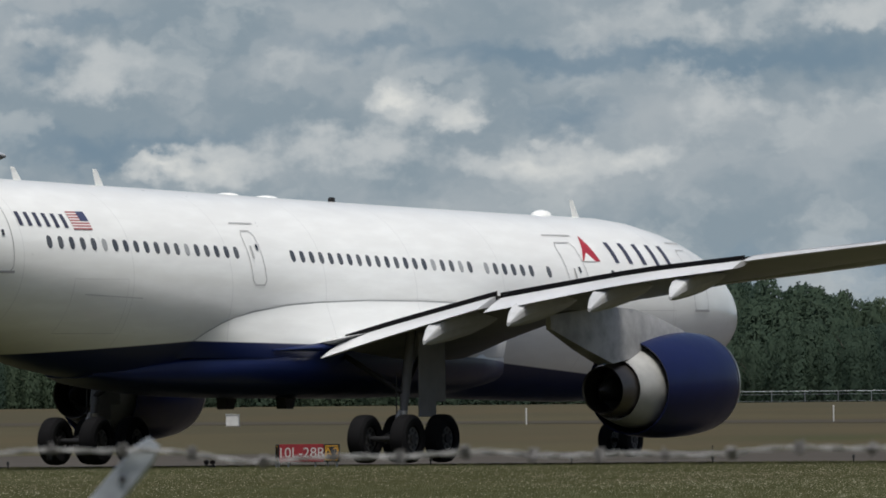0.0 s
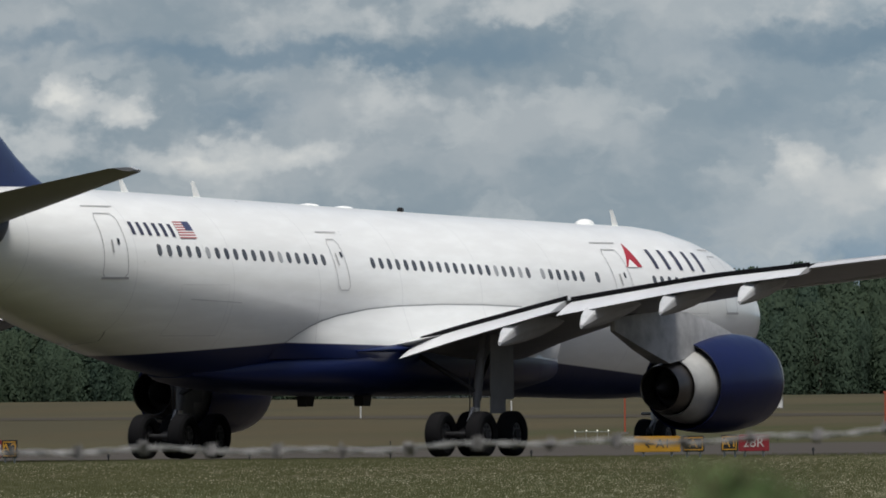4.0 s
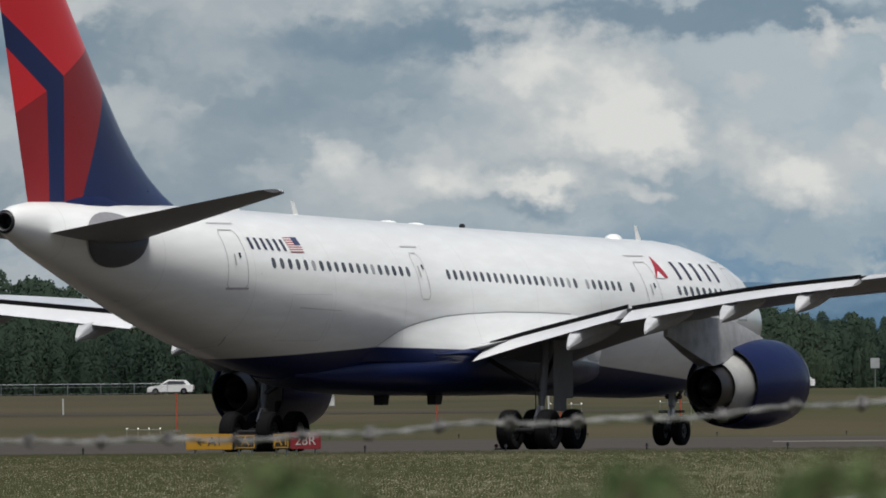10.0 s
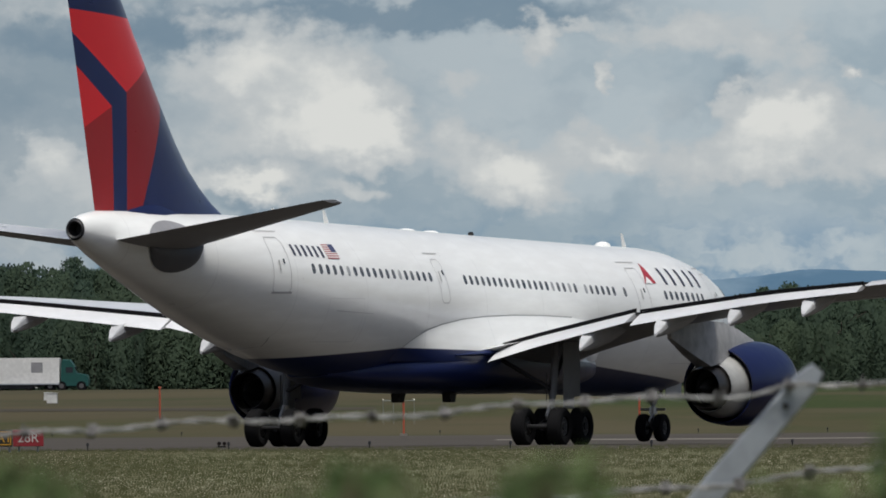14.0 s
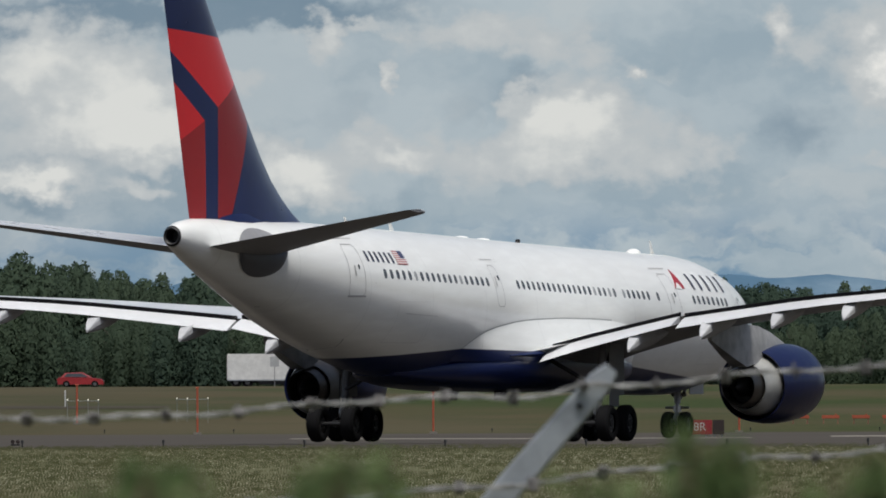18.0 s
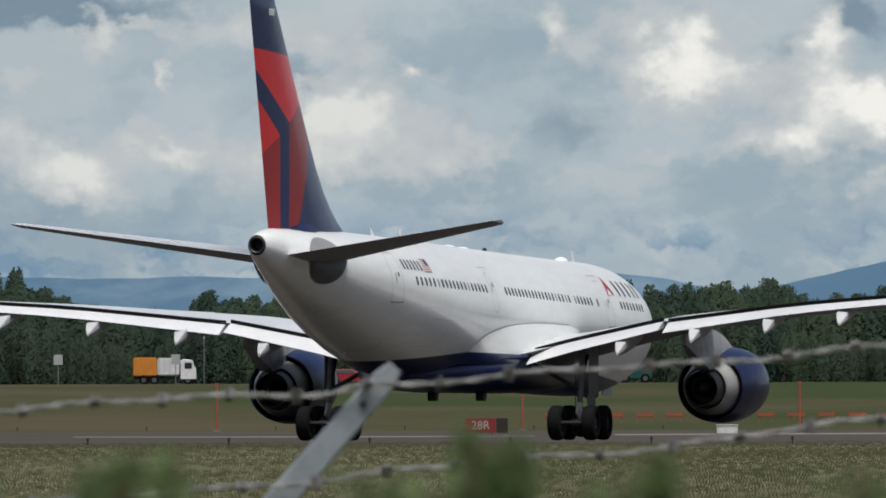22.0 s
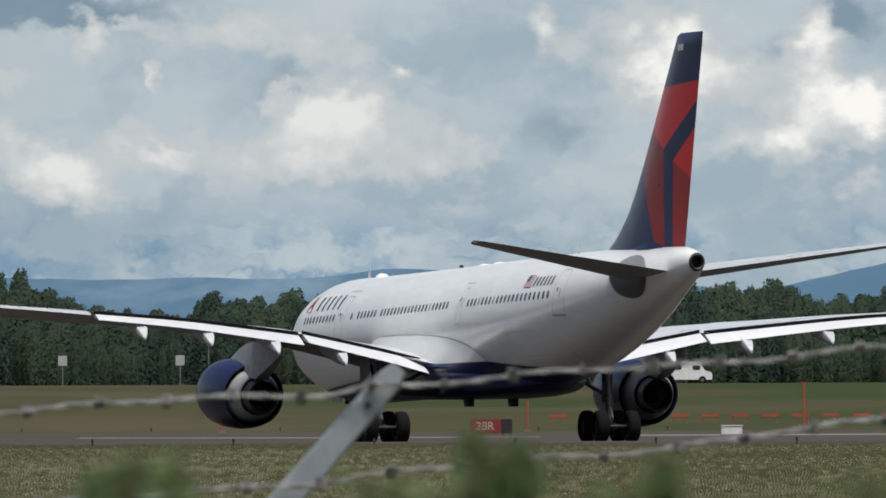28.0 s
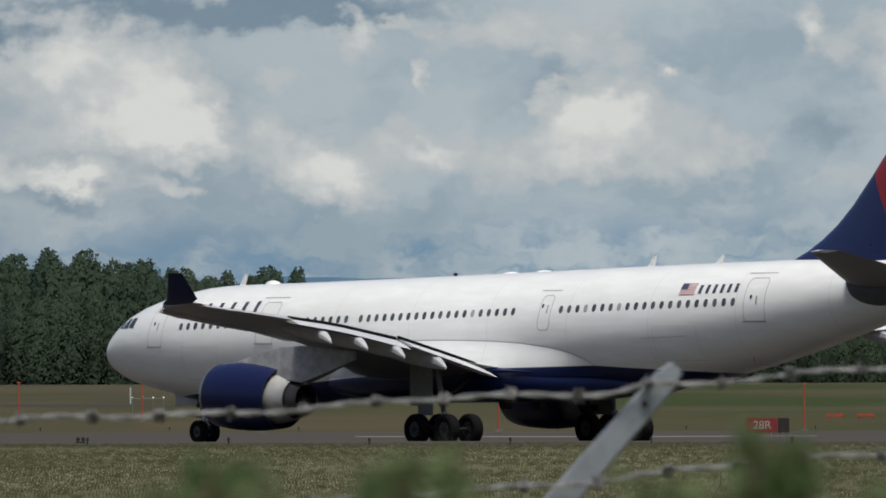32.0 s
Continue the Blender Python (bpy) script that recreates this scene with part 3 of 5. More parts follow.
        for y, length, depth in ((7.38, 4.6, 0.88), (10.6, 4.2, 0.84), (13.9, 3.8, 0.78), (17.2, 3.3, 0.72)):
            _, a, b, z, th, tw = wing_at(y)
            bm = bmesh.new()
            tail = b + 0.75
            base = z - 0.30
            rings = []
            # share of the length, top, bottom and half width; the tail is a wedge that points down and aft
            for f, top, low, wd in ((0.0, 0.10, 0.02, 0.04), (0.15, 0.10, -0.30, 0.14), (0.40, 0.08, -0.62, 0.21), (0.66, -0.02, -0.84, 0.245), (0.84, -0.26, -0.94, 0.245), (0.92, -0.50, -0.98, 0.18), (1.0, -0.84, -0.98, 0.05)):
                s = tail - length * (1 - f)
                hi, lo = base + top * depth, base + low * depth
                rings.append([at(s, side * y + wd * dy, hi + (lo - hi) * dz) for dy, dz in ((-0.9, 0.0), (0.9, 0.0), (1.0, 0.15), (0.98, 0.50), (0.55, 0.82), (0.0, 1.0), (-0.55, 0.82), (-0.98, 0.50), (-1.0, 0.15))])
            loft(bm, rings)
            bmesh.ops.recalc_face_normals(bm, faces=bm.faces[:])
            part("flap_track_fairing", bm, m_canoe, wing, "pointed pale flap track fairing")
        # winglet
        bm = bmesh.new()
        rings = [airfoil(1.9, 0.09, 37.72, 6.22, side * 29.0, 0, 8)]
        for f in (0.12, 0.3, 1.0):
            y, z = 29.12 + 0.75 * f, 6.24 + 1.25 * f
            lead, ch = 38.1 + 0.95 * f, 2.15 - 1.25 * f
            pts = []
            for i in range(16):
                g = (1 - math.cos(math.pi * (i if i < 8 else 16 - i) / 8)) / 2
                h = 0.045 * math.sin(math.pi * math.sqrt(g)) * ch
                pts.append(at(lead + g * ch, side * (y + (-h if i < 8 else h)), z))
            rings.append(pts)
        if side > 0:
            rings.reverse()
        loft(bm, rings)
        bmesh.ops.recalc_face_normals(bm, faces=bm.faces[:])
        part("winglet", bm, m_navy, wing, "navy upturned winglet", True)
        glare_top(part("tailplane", tail_plane(side), m_tailgrey, plane, "grey horizontal tailplane with glare painted pale on top", True))
        # tailplane root plate
        bm = bmesh.new()
        rings = []
        for k in range(17):
            e = math.cos(math.pi * k / 16)
            s, hi = 53.0 - 1.62 * e, 7.22
            lo = hi - 0.03 - 1.08 * math.sqrt(max(0.0, 1 - e * e)) ** 0.9
            rings.append([skin(s, lo + (hi - lo) * q / 10, side, 0.05 + 0.10 * math.sin(math.pi * q / 10)) for q in range(11)])
        loft(bm, rings, False, False)
        bmesh.ops.recalc_face_normals(bm, faces=bm.faces[:])
        part("tailplane_root_plate", bm, m_rootplate, plane, "worn dark plate round the tailplane root", True)
        # pale hump over the tailplane root
        bm = bmesh.new()
        rings = []
        for k in range(13):
            e = math.cos(math.pi * k / 12)
            s, lo = 53.0 - 1.55 * e, 7.2
            hi = lo + 0.03 + 0.62 * math.sqrt(max(0.0, 1 - e * e))
            rings.append([skin(s, min(lo + (hi - lo) * q / 6, axis(s) + hull_at(s)[0] + hull_at(s)[2] * 0.97), side, 0.03 + 0.10 * (1 - q / 6)) for q in range(7)])
        loft(bm, rings, False, False)
        bmesh.ops.recalc_face_normals(bm, faces=bm.faces[:])
        part("tailplane_root_hump", bm, m_tailgrey, plane, "worn grey hump over the tailplane root", True)
        # navy fillet behind the flap root
        bm = bmesh.new()
        loft(bm, [[at(s, side * (y + w * dy), z + h * dz) for dy, dz in ((-1, 0), (-0.6, 0.8), (0, 1), (0.6, 0.8), (1, 0), (0.6, -0.8), (0, -1), (-0.6, -0.8))]
                  for s, y, w, z, h in ((29.0, 3.05, 0.30, 3.36, 0.16), (30.4, 3.08, 0.30, 3.34, 0.13), (31.6, 3.02, 0.24, 3.30, 0.08), (32.7, 2.92, 0.10, 3.26, 0.02))])
        bmesh.ops.recalc_face_normals(bm, faces=bm.faces[:])
        part("wing_fillet", bm, m_navy, plane, "navy fillet behind the wing root", True)
        engine(side, plane)
        main_gear(side, plane)
        # cabin windows
        shared = None
        for s in window_runs(side):
            z = window_line(s)
            if shared is None:
                w = bmesh.new()
                ring = [w.verts.new((0.115 * math.copysign(abs(math.cos(q)) ** 0.8, math.cos(q)), 0, 0.17 * math.copysign(abs(math.sin(q)) ** 0.8, math.sin(q)))) for q in (2 * math.pi * i / 16 for i in range(16))]
                back = [w.verts.new((v.co.x * 1.15, -0.03, v.co.z * 1.12)) for v in ring]
                w.faces.new(ring)
                for i in range(16):
                    w.faces.new((ring[i], ring[(i + 1) % 16], back[(i + 1) % 16], back[i]))
                bmesh.ops.recalc_face_normals(w, faces=w.faces[:])
                shared = bpy.data.meshes.new("cabin_window")
                w.to_mesh(shared)
                w.free()
                shared.materials.append(m_cabin)
            win = new("cabin_window", shared)
            win.parent = body
            p, up, fore = skin(s, z, side, 0.012), skin(s, z + 0.1, side, 0.012) - skin(s, z - 0.1, side, 0.012), skin(s - 0.1, z, side, 0.012) - skin(s + 0.1, z, side, 0.012)
            up.normalize()
            out = (up.cross(fore) * side).normalized() * (-1)
            if out.y * -side < 0:
                out = -out
            xx = out.cross(up).normalized()
            win.matrix_local = Matrix(((xx.x, out.x, up.x, p.x), (xx.y, out.y, up.y, p.y), (xx.z, out.z, up.z, p.z), (0, 0, 0, 1)))
        doors(side, body)
        markings(side, body)
    bm = bmesh.new()
    loft(bm, [[at(s, w * dy, 7.85 + h * dz) for dy, dz in ((-1.5, 0.0), (-1.0, 0.45), (-0.72, 0.8), (-0.4, 1.0), (0.4, 1.0), (0.72, 0.8), (1.0, 0.45), (1.5, 0.0))]
              for s, w, h in ((48.2, 0.05, 0.30), (49.4, 0.30, 0.48), (50.8, 0.46, 0.66), (52.2, 0.52, 0.74), (53.4, 0.48, 0.64), (54.4, 0.40, 0.42), (55.0, 0.32, 0.20))])
    bmesh.ops.recalc_face_normals(bm, faces=bm.faces[:])
    part("fin_root_fairing", bm, m_cowl, plane, "rounded navy fairing at the fin's foot", True)
    part("fin", fin_mesh(), m_fin, plane, "tall swept fin in navy with red panels", True)
    # plain bars where the fleet number stands on the fin
    for side in (-1, 1):
        for k in range(4):
            s = 56.35 + 0.19 * k
            bm = bmesh.new()
            box(bm, at(s + 0.11, side * 0.178 - 0.006, 16.2), at(s, side * 0.178 + 0.006, 16.46), 0.002)
            part("fin_bar", bm, m_white, plane, "plain white bar in place of the fleet number")
    nose_gear(plane)
    small_fittings(plane, body)
    return plane


def ribbon(side, path, width, out=0.014):
    """A thin line along (s, z) points of the fuselage's side."""
    bm = bmesh.new()
    fine = []
    for (a, b), (c, d) in zip(path, path[1:]):
        n = max(2, int(max(abs(c - a), abs(d - b)) / 0.2))
        fine += [(a + (c - a) * i / n, b + (d - b) * i / n) for i in range(n)]
    fine.append(path[-1])
    prev = None
    for i, (s, z) in enumerate(fine):
        a, b = fine[max(0, i - 1)], fine[min(len(fine) - 1, i + 1)]
        ds, dz = b[0] - a[0], b[1] - a[1]
        ln = math.hypot(ds, dz) or 1
        ns, nz = -dz / ln * width / 2, ds / ln * width / 2
        pair = [bm.verts.new(skin(s + ns, z + nz, side, out)), bm.verts.new(skin(s - ns, z - nz, side, out))]
        if prev:
            bm.faces.new((prev[0], prev[1], pair[1], pair[0]))
        prev = pair
    return bm


def doors(side, body):
    # s of the fore and aft edge, sill and top height, thickness of the outline
    for fore, aft, sill, high in ((5.45, 6.65, -1.05, 1.85), (13.55, 14.75, -1.12, 1.9), (32.75, 33.5, -1.05, 1.55), (45.65, 46.85, -1.05, 1.9)):
        z0 = window_line((fore + aft) / 2) + sill + 0.15
        z1 = z0 + high
        r = 0.14
        door = part("cabin_door", ribbon(side, [(fore + r, z0), (fore, z0 + r), (fore, z1 - r), (fore + r, z1), (aft - r, z1), (aft, z1 - r), (aft, z0 + r), (aft - r, z0), (fore + r, z0)], 0.03), m_seam, body, "white cabin door with dark outline")
        mid = (fore + aft) / 2
        part("door_handle", ribbon(side, [(mid + 0.12, z0 + 0.75), (mid + 0.12, z0 + 1.12)], 0.09, 0.02), m_seam, door)
        part("door_window", ribbon(side, [(mid - 0.22, z0 + 1.0), (mid - 0.22, z0 + 1.16)], 0.12, 0.02), m_glass, door)
        if aft - fore > 1:
            part("door_sill", ribbon(side, [(fore - 0.05, z0), (aft + 0.05, z0)], 0.07, 0.03), m_seam, door, "dark scuff plate under the door")
        part("rain_gutter", ribbon(side, [(fore - 0.35, z1 + 0.22), (aft + 0.25, z1 + 0.22)], 0.035), m_seam, door)
    # fairing edge sweeping down behind the wing
    part("panel_seam", ribbon(side, [(36.1, 3.53), (35.6, 3.80), (35.0, 4.03), (34.4, 4.19), (33.4, 4.36), (31.6, 4.55), (29.8, 4.64), (27, 4.70), (24, 4.69), (21.5, 4.64)], 0.035, 0.02), m_seam, body)
    part("service_panel", ribbon(side, [(39.4, 4.72), (42.2, 4.82)], 0.03), m_faint, body)
    part("service_panel", ribbon(side, [(45.2, 3.9), (44.8, 3.6), (45.4, 3.45)], 0.03), m_seam, body)
    for fore, z in ((8.2, 2.95), (40.2, 3.75)):
        part("cargo_door", ribbon(side, [(fore, z), (fore + 2.6, z), (fore + 2.6, z + 1.5), (fore, z + 1.5), (fore, z)], 0.014), m_faint, body)


def markings(side, body):
    # five plain navy bars where the airline's name stands
    def level(s):
        return window_line(s) + 0.40

    first = 11.55 if side > 0 else 13.25
    for k in range(5):
        b, lean = first - 0.86 * k - 0.10, 0.0
        part("name_bar", skin_patch([(b - 0.24, level(b)), (b, level(b)), (b + lean, level(b) + 0.62), (b - 0.24 + lean, level(b) + 0.62)], side), m_ink, body, "plain dark slate bar painted on the white fuselage")
    # red triangle beside them
    a = 12.95 if side > 0 else 8.06
    z = level(a)
    tip = a - 0.25 if side > 0 else a
    part("painted_triangle", skin_patch([(a - 0.56, z), (a + 0.56, z), (tip + 0.02, z + 0.76), (tip - 0.02, z + 0.76)], side), m_mark, body, "red triangular mark")
    part("triangle_notch", skin_patch([(a - 0.22, z - 0.01), (a + 0.50, z - 0.01), (a + 0.12, z + 0.24), (a + 0.06, z + 0.24)], side, 0.02), m_white, body)
    # registration bars and flag
    fs = 42.5
    z = window_line(fs) + 0.38
    flag = part("flag", skin_patch([(fs - 0.95, z), (fs, z), (fs, z + 0.5), (fs - 0.95, z + 0.5)], side), m_white, body, "small painted flag with red and white stripes")
    h = 0.5 / 13
    for k in range(7):
        part("flag_stripe", skin_patch([(fs - 0.95, z + 2 * k * h), (fs, z + 2 * k * h), (fs, z + (2 * k + 1) * h), (fs - 0.95, z + (2 * k + 1) * h)], side, 0.018, 1), m_flagred, flag)
    part("flag_canton", skin_patch([(fs - 0.95, z + 0.23), (fs - 0.53, z + 0.23), (fs - 0.53, z + 0.5), (fs - 0.95, z + 0.5)], side, 0.022, 2), m_flagblue, flag)
    for k in range(6):
        b = fs + 0.22 + 0.44 * k
        zz = window_line(b) + 0.42
        part("registration_bar", skin_patch([(b, zz), (b + 0.19, zz), (b + 0.19, zz + 0.38), (b, zz + 0.38)], side, 0.012, 2), m_ink, body, "plain dark bar in place of the registration")


def small_fittings(plane, body):
    def top(s):
        dz, ry, rz = hull_at(s)
        return axis(s) + dz + rz

    for s, h in ((9.4, 0.55), (37.2, 0.5), (41.6, 0.4)):
        bm = bmesh.new()
        z = top(s) - 0.03
        rings = [[at(s + a, 0.02 * b, z) for a, b in ((-0.2, 0), (0.0, 1), (0.25, 0), (0, -1))], [at(s + 0.3 + a * 0.5, 0.012 * b, z + h) for a, b in ((-0.2, 0), (0.0, 1), (0.25, 0), (0, -1))]]
        loft(bm, rings)
        part("blade_antenna", bm, m_white, plane, "white blade antenna")
    for s, r, hgt in ((11.6, 0.30, 0.20), (28.0, 0.32, 0.10), (30.2, 0.32, 0.10)):
        bm = bmesh.new()
        z = top(s) - 0.04
        rings = [[at(s + 1.5 * r * q * math.cos(a), r * q * math.sin(a), z + hgt * math.sqrt(max(0, 1 - q * q))) for a in (2 * math.pi * i / 16 for i in range(16))] for q in (1.0, 0.85, 0.6, 0.3, 0.05)]
        loft(bm, rings)
        part("antenna_dome", bm, m_white, plane, "low white antenna dome", True)
    bm = bmesh.new()
    box(bm, at(24.3, -0.08, top(24.1) - 0.02), at(24.1, 0.08, top(24.1) + 0.14), 0.03)
    part("beacon_lamp", bm, m_dark, plane)
    # drains and outflow fins under the belly
    for s, y in ((28.6, 1.0), (28.6, -1.0)):
        bm = bmesh.new()
        loft(bm, [[at(s - 0.3, y - 0.16, 1.98), at(s + 0.36, y - 0.16, 1.98), at(s + 0.30, y - 0.16, 1.58), at(s - 0.12, y - 0.16, 1.58)], [at(s - 0.3, y + 0.16, 1.98), at(s + 0.36, y + 0.16, 1.98), at(s + 0.30, y + 0.16, 1.58), at(s - 0.12, y + 0.16, 1.58)]])
        bmesh.ops.recalc_face_normals(bm, faces=bm.faces[:])
        part("belly_scoop", bm, m_dark, plane, "dark scoop under the belly")
    # flight deck windows
    for side in (-1, 1):
        for a, b, lo, hi in ((1.95, 2.50, 1.10, 1.42), (2.58, 3.14, 1.11, 1.56), (3.22, 3.76, 1.13, 1.60)):
            zz = axis(2.5)
            part("windscreen_pane", skin_patch([(a, zz + lo), (b, zz + lo), (b, zz + hi), (a + 0.12, zz + hi)], side, 0.015, 3), m_glass, body, "dark flight deck window")


# ---- ground ----
PROFILE = [(-400, 0.9), (30, 0.9), (150, 0.80), (200, 0.74), (250, 0.66), (300, 0.57), (330, 0.50), (373, 0.25), (405, 0.08), (438, -0.07), (467, -0.26), (490, -0.43), (506, -0.58), (530, -0.60), (560, -0.52), (590, -0.40), (650, 0.0), (750, 0.75), (900, 1.55), (1000, 1.9), (1040, 1.75), (1100, 1.8), (5000, 2.0)]


def ground_z(y):
    for (a, p), (b, q) in zip(PROFILE, PROFILE[1:]):
        if a <= y <= b:
            f = (y - a) / (b - a)
            return p + (q - p) * f
    return PROFILE[-1][1]


def spot(bearing, far):
    """Ground point at a bearing in radians and a distance along +y."""
    x = far * math.tan(bearing)
    return Vector((x, far, ground_z(far)))


def ground():
    bm = bmesh.new()
    ys = sorted({p[0] for p in PROFILE} | set(range(160, 1100, 12)) | {1400, 1900, 2600, 3500})
    xs = [-3200, -1500, -700, -400, -250, -150, -100, -60, -30, 0, 30, 60, 100, 200, 400, 900, 3200]
    rows = [[bm.verts.new((x, y, ground_z(y))) for x in xs] for y in ys]
    for a, b in zip(rows, rows[1:]):
        for i in range(len(xs) - 1):
            bm.faces.new((a[i], a[i + 1], b[i + 1], b[i]))
    tagged(mesh_object("ground", bm, m_meadow, None, "", True), "mown airfield grass with white clover", "grass", kind="structure")


def strip(name, near, far, material, label, lift=0.02):
    """A paved band over the ground between two lines of (x, y) points."""
    bm = bmesh.new()
    rows = []
    n = 60

    def along(line, f):
        f *= len(line) - 1
        i = min(int(f), len(line) - 2)
        g = f - i
        return [u + (v - u) * g for u, v in zip(line[i], line[i + 1])]

    for k in range(n + 1):
        a, b = along(near, k / n), along(far, k / n)
        row = []
        for j in range(13):
            x, y = (a[i] + (b[i] - a[i]) * j / 12 for i in (0, 1))
            row.append(bm.verts.new((x, y, ground_z(y) + lift)))
        rows.append(row)
    for a, b in zip(rows, rows[1:]):
        for j in range(12):
            bm.faces.new((a[j], b[j], b[j + 1], a[j + 1]))
    bmesh.ops.recalc_face_normals(bm, faces=bm.faces[:])
    return tagged(mesh_object(name, bm, material), label, "pavement", kind="structure")


ground()
strip("taxiway", [(-180, 345), (-60, 335), (-30, 322), (-8, 302), (12, 303), (140, 330)], [(-200, 590), (-95, 588), (-60, 586), (-20, 586), (30, 590), (240, 600)], m_asphalt, "grey asphalt taxiway with faint tyre marks")
strip("taxiway_shoulder", [(-21, 556), (-8, 551), (2, 554)], [(-21, 561), (-8, 557), (2, 558)], m_concrete, "pale dusty concrete shoulder", 0.03)
strip("taxiway_shoulder_east", [(6, 560), (30, 562), (80, 566)], [(6, 566), (30, 569), (80, 573)], m_concrete, "pale dusty concrete shoulder", 0.03)
strip("far_taxiway", [(-330, 900), (-140, 770), (-70, 735), (-36, 731)], [(-330, 960), (-150, 800), (-72, 758), (-36, 748)], m_oldasphalt, "worn brownish far taxiway")
strip("perimeter_road", [(-500, 1062), (500, 1062)], [(-500, 1078), (500, 1078)], m_asphalt, "asphalt perimeter road below the trees")


# ---- sky and distance ----
# bearing, height, half width, half height (degrees), strength
PUFFS_WEST = [(-9.67, 1.7, 0.25, 0.16, 0.55), (-8.23, 1.54, 0.1, 0.07, 0.8), (-8.16, 1.61, 0.13, 0.1, 0.5), (-9.48, 1.23, 0.13, 0.06, 0.8), (-9.19, 1.19, 0.23, 0.1, 0.75),
    (-8.47, 1.31, 0.38, 0.16, 0.55), (-6.76, 1.93, 0.66, 0.13, 0.35), (-5.8, 1.98, 0.2, 0.12, 0.6), (-6.62, 1.5, 0.27, 0.2, 0.5), (-7.92, 1.46, 0.17, 0.06, 0.8),
    (-7.46, 1.2, 0.4, 0.09, 0.85), (-6.94, 1.21, 0.17, 0.06, 0.6), (-10.05, 1.89, 0.17, 0.09, 0.35)]
PUFFS_MIDDLE = [(-4.48, 1.16, 0.13, 0.1, 0.75), (-4.31, 1.01, 0.26, 0.12, 0.65), (-3.85, 1.07, 0.2, 0.12, 0.85), (-3.47, 1.01, 0.23, 0.07, 0.6), (-3.76, 1.59, 0.35, 0.12, 0.35),
    (-3.24, 1.64, 0.35, 0.17, 0.5), (-3.24, 1.29, 0.32, 0.17, 0.55), (-4.39, 1.92, 0.35, 0.07, 0.35), (-3.64, 1.88, 0.46, 0.06, 0.3), (-2.91, 1.4, 0.2, 0.25, 1.0),
    (-2.77, 1.2, 0.2, 0.12, 0.7), (-3.43, 1.63, 0.26, 0.14, 0.5), (-3.23, 1.28, 0.32, 0.14, 0.45), (-3.43, 1.01, 0.2, 0.06, 0.7), (-2.91, 0.95, 0.12, 0.04, 0.6),
    (-2.05, 0.99, 0.22, 0.14, 0.7)]
PUFFS_EAST = [(-2.03, 1.74, 0.1, 0.09, 0.75), (-1.93, 1.81, 0.06, 0.09, 0.5), (-1.72, 1.82, 0.12, 0.06, 0.6), (-1.18, 1.78, 0.32, 0.1, 0.62), (-0.72, 1.67, 0.26, 0.11, 0.55),
    (-1.62, 1.55, 0.04, 0.08, 0.8), (-2.37, 1.51, 0.1, 0.07, 0.5), (-1.7, 1.22, 0.17, 0.11, 0.7), (-1.47, 1.14, 0.17, 0.07, 0.6), (-2.17, 1.07, 0.25, 0.12, 0.75),
    (-2.41, 1.25, 0.09, 0.14, 0.6), (-1.01, 1.46, 0.09, 0.06, 0.6), (-0.72, 1.36, 0.2, 0.12, 0.85), (-0.58, 1.23, 0.38, 0.2, 0.75), (-1.04, 1.1, 0.35, 0.12, 0.6),
    (-0.4, 1.56, 0.04, 0.04, 0.9)]
PUFFS_FAR_EAST = [(0.34, 1.83, 0.07, 0.1, 0.75), (0.55, 1.71, 0.17, 0.13, 0.5), (1.04, 1.74, 0.2, 0.16, 0.8), (1.24, 1.54, 0.32, 0.17, 0.75), (0.93, 1.5, 0.17, 0.14, 0.5),
    (1.78, 1.74, 0.14, 0.13, 0.95), (1.82, 1.38, 0.27, 0.19, 0.95), (1.65, 1.15, 0.2, 0.1, 0.6), (2.04, 1.37, 0.12, 0.12, 0.8), (-0.06, 1.12, 0.17, 0.13, 0.5),
    (1.3, 1.19, 0.26, 0.06, 0.4), (0.9, 1.13, 0.17, 0.05, 0.4), (2.02, 0.97, 0.17, 0.06, 0.5), (0.79, 1.87, 0.12, 0.09, 0.3)]
SHADES_WEST = [(-8.37, 1.83, 0.46, 0.08, 0.7), (-7.54, 1.75, 0.43, 0.09, 0.9), (-6.67, 1.72, 0.55, 0.07, 0.9), (-6.09, 1.78, 0.38, 0.14, 0.7), (-10.02, 1.74, 0.1, 0.09, 0.7),
    (-7.28, 1.42, 0.26, 0.12, 0.7), (-9.56, 1.33, 0.75, 0.08, 0.7), (-9.87, 1.96, 0.4, 0.06, 0.6), (-9.74, 1.24, 0.12, 0.07, 0.5)]
SHADES_MIDDLE = [(-4.1, 1.76, 0.95, 0.1, 0.8), (-4.6, 1.45, 0.32, 0.23, 0.4), (-3.34, 1.88, 0.81, 0.09, 0.9), (-2.39, 1.9, 0.4, 0.06, 0.7), (-3.47, 0.89, 0.17, 0.06, 0.6),
    (-4.02, 1.36, 0.32, 0.13, 0.4), (-3.23, 1.11, 0.58, 0.07, 0.4)]
SHADES_EAST = [(-2.05, 1.89, 0.66, 0.08, 0.9), (-1.27, 1.42, 0.2, 0.13, 0.35), (-0.92, 1.52, 0.17, 0.06, 0.6), (-1.85, 1.36, 0.17, 0.17, 0.3), (1.97, 1.85, 0.22, 0.12, 0.95),
    (1.85, 1.57, 0.12, 0.05, 0.8), (0.49, 1.28, 0.22, 0.13, 0.6), (1.59, 1.68, 0.12, 0.09, 0.5), (-0.11, 1.31, 0.14, 0.17, 0.35)]


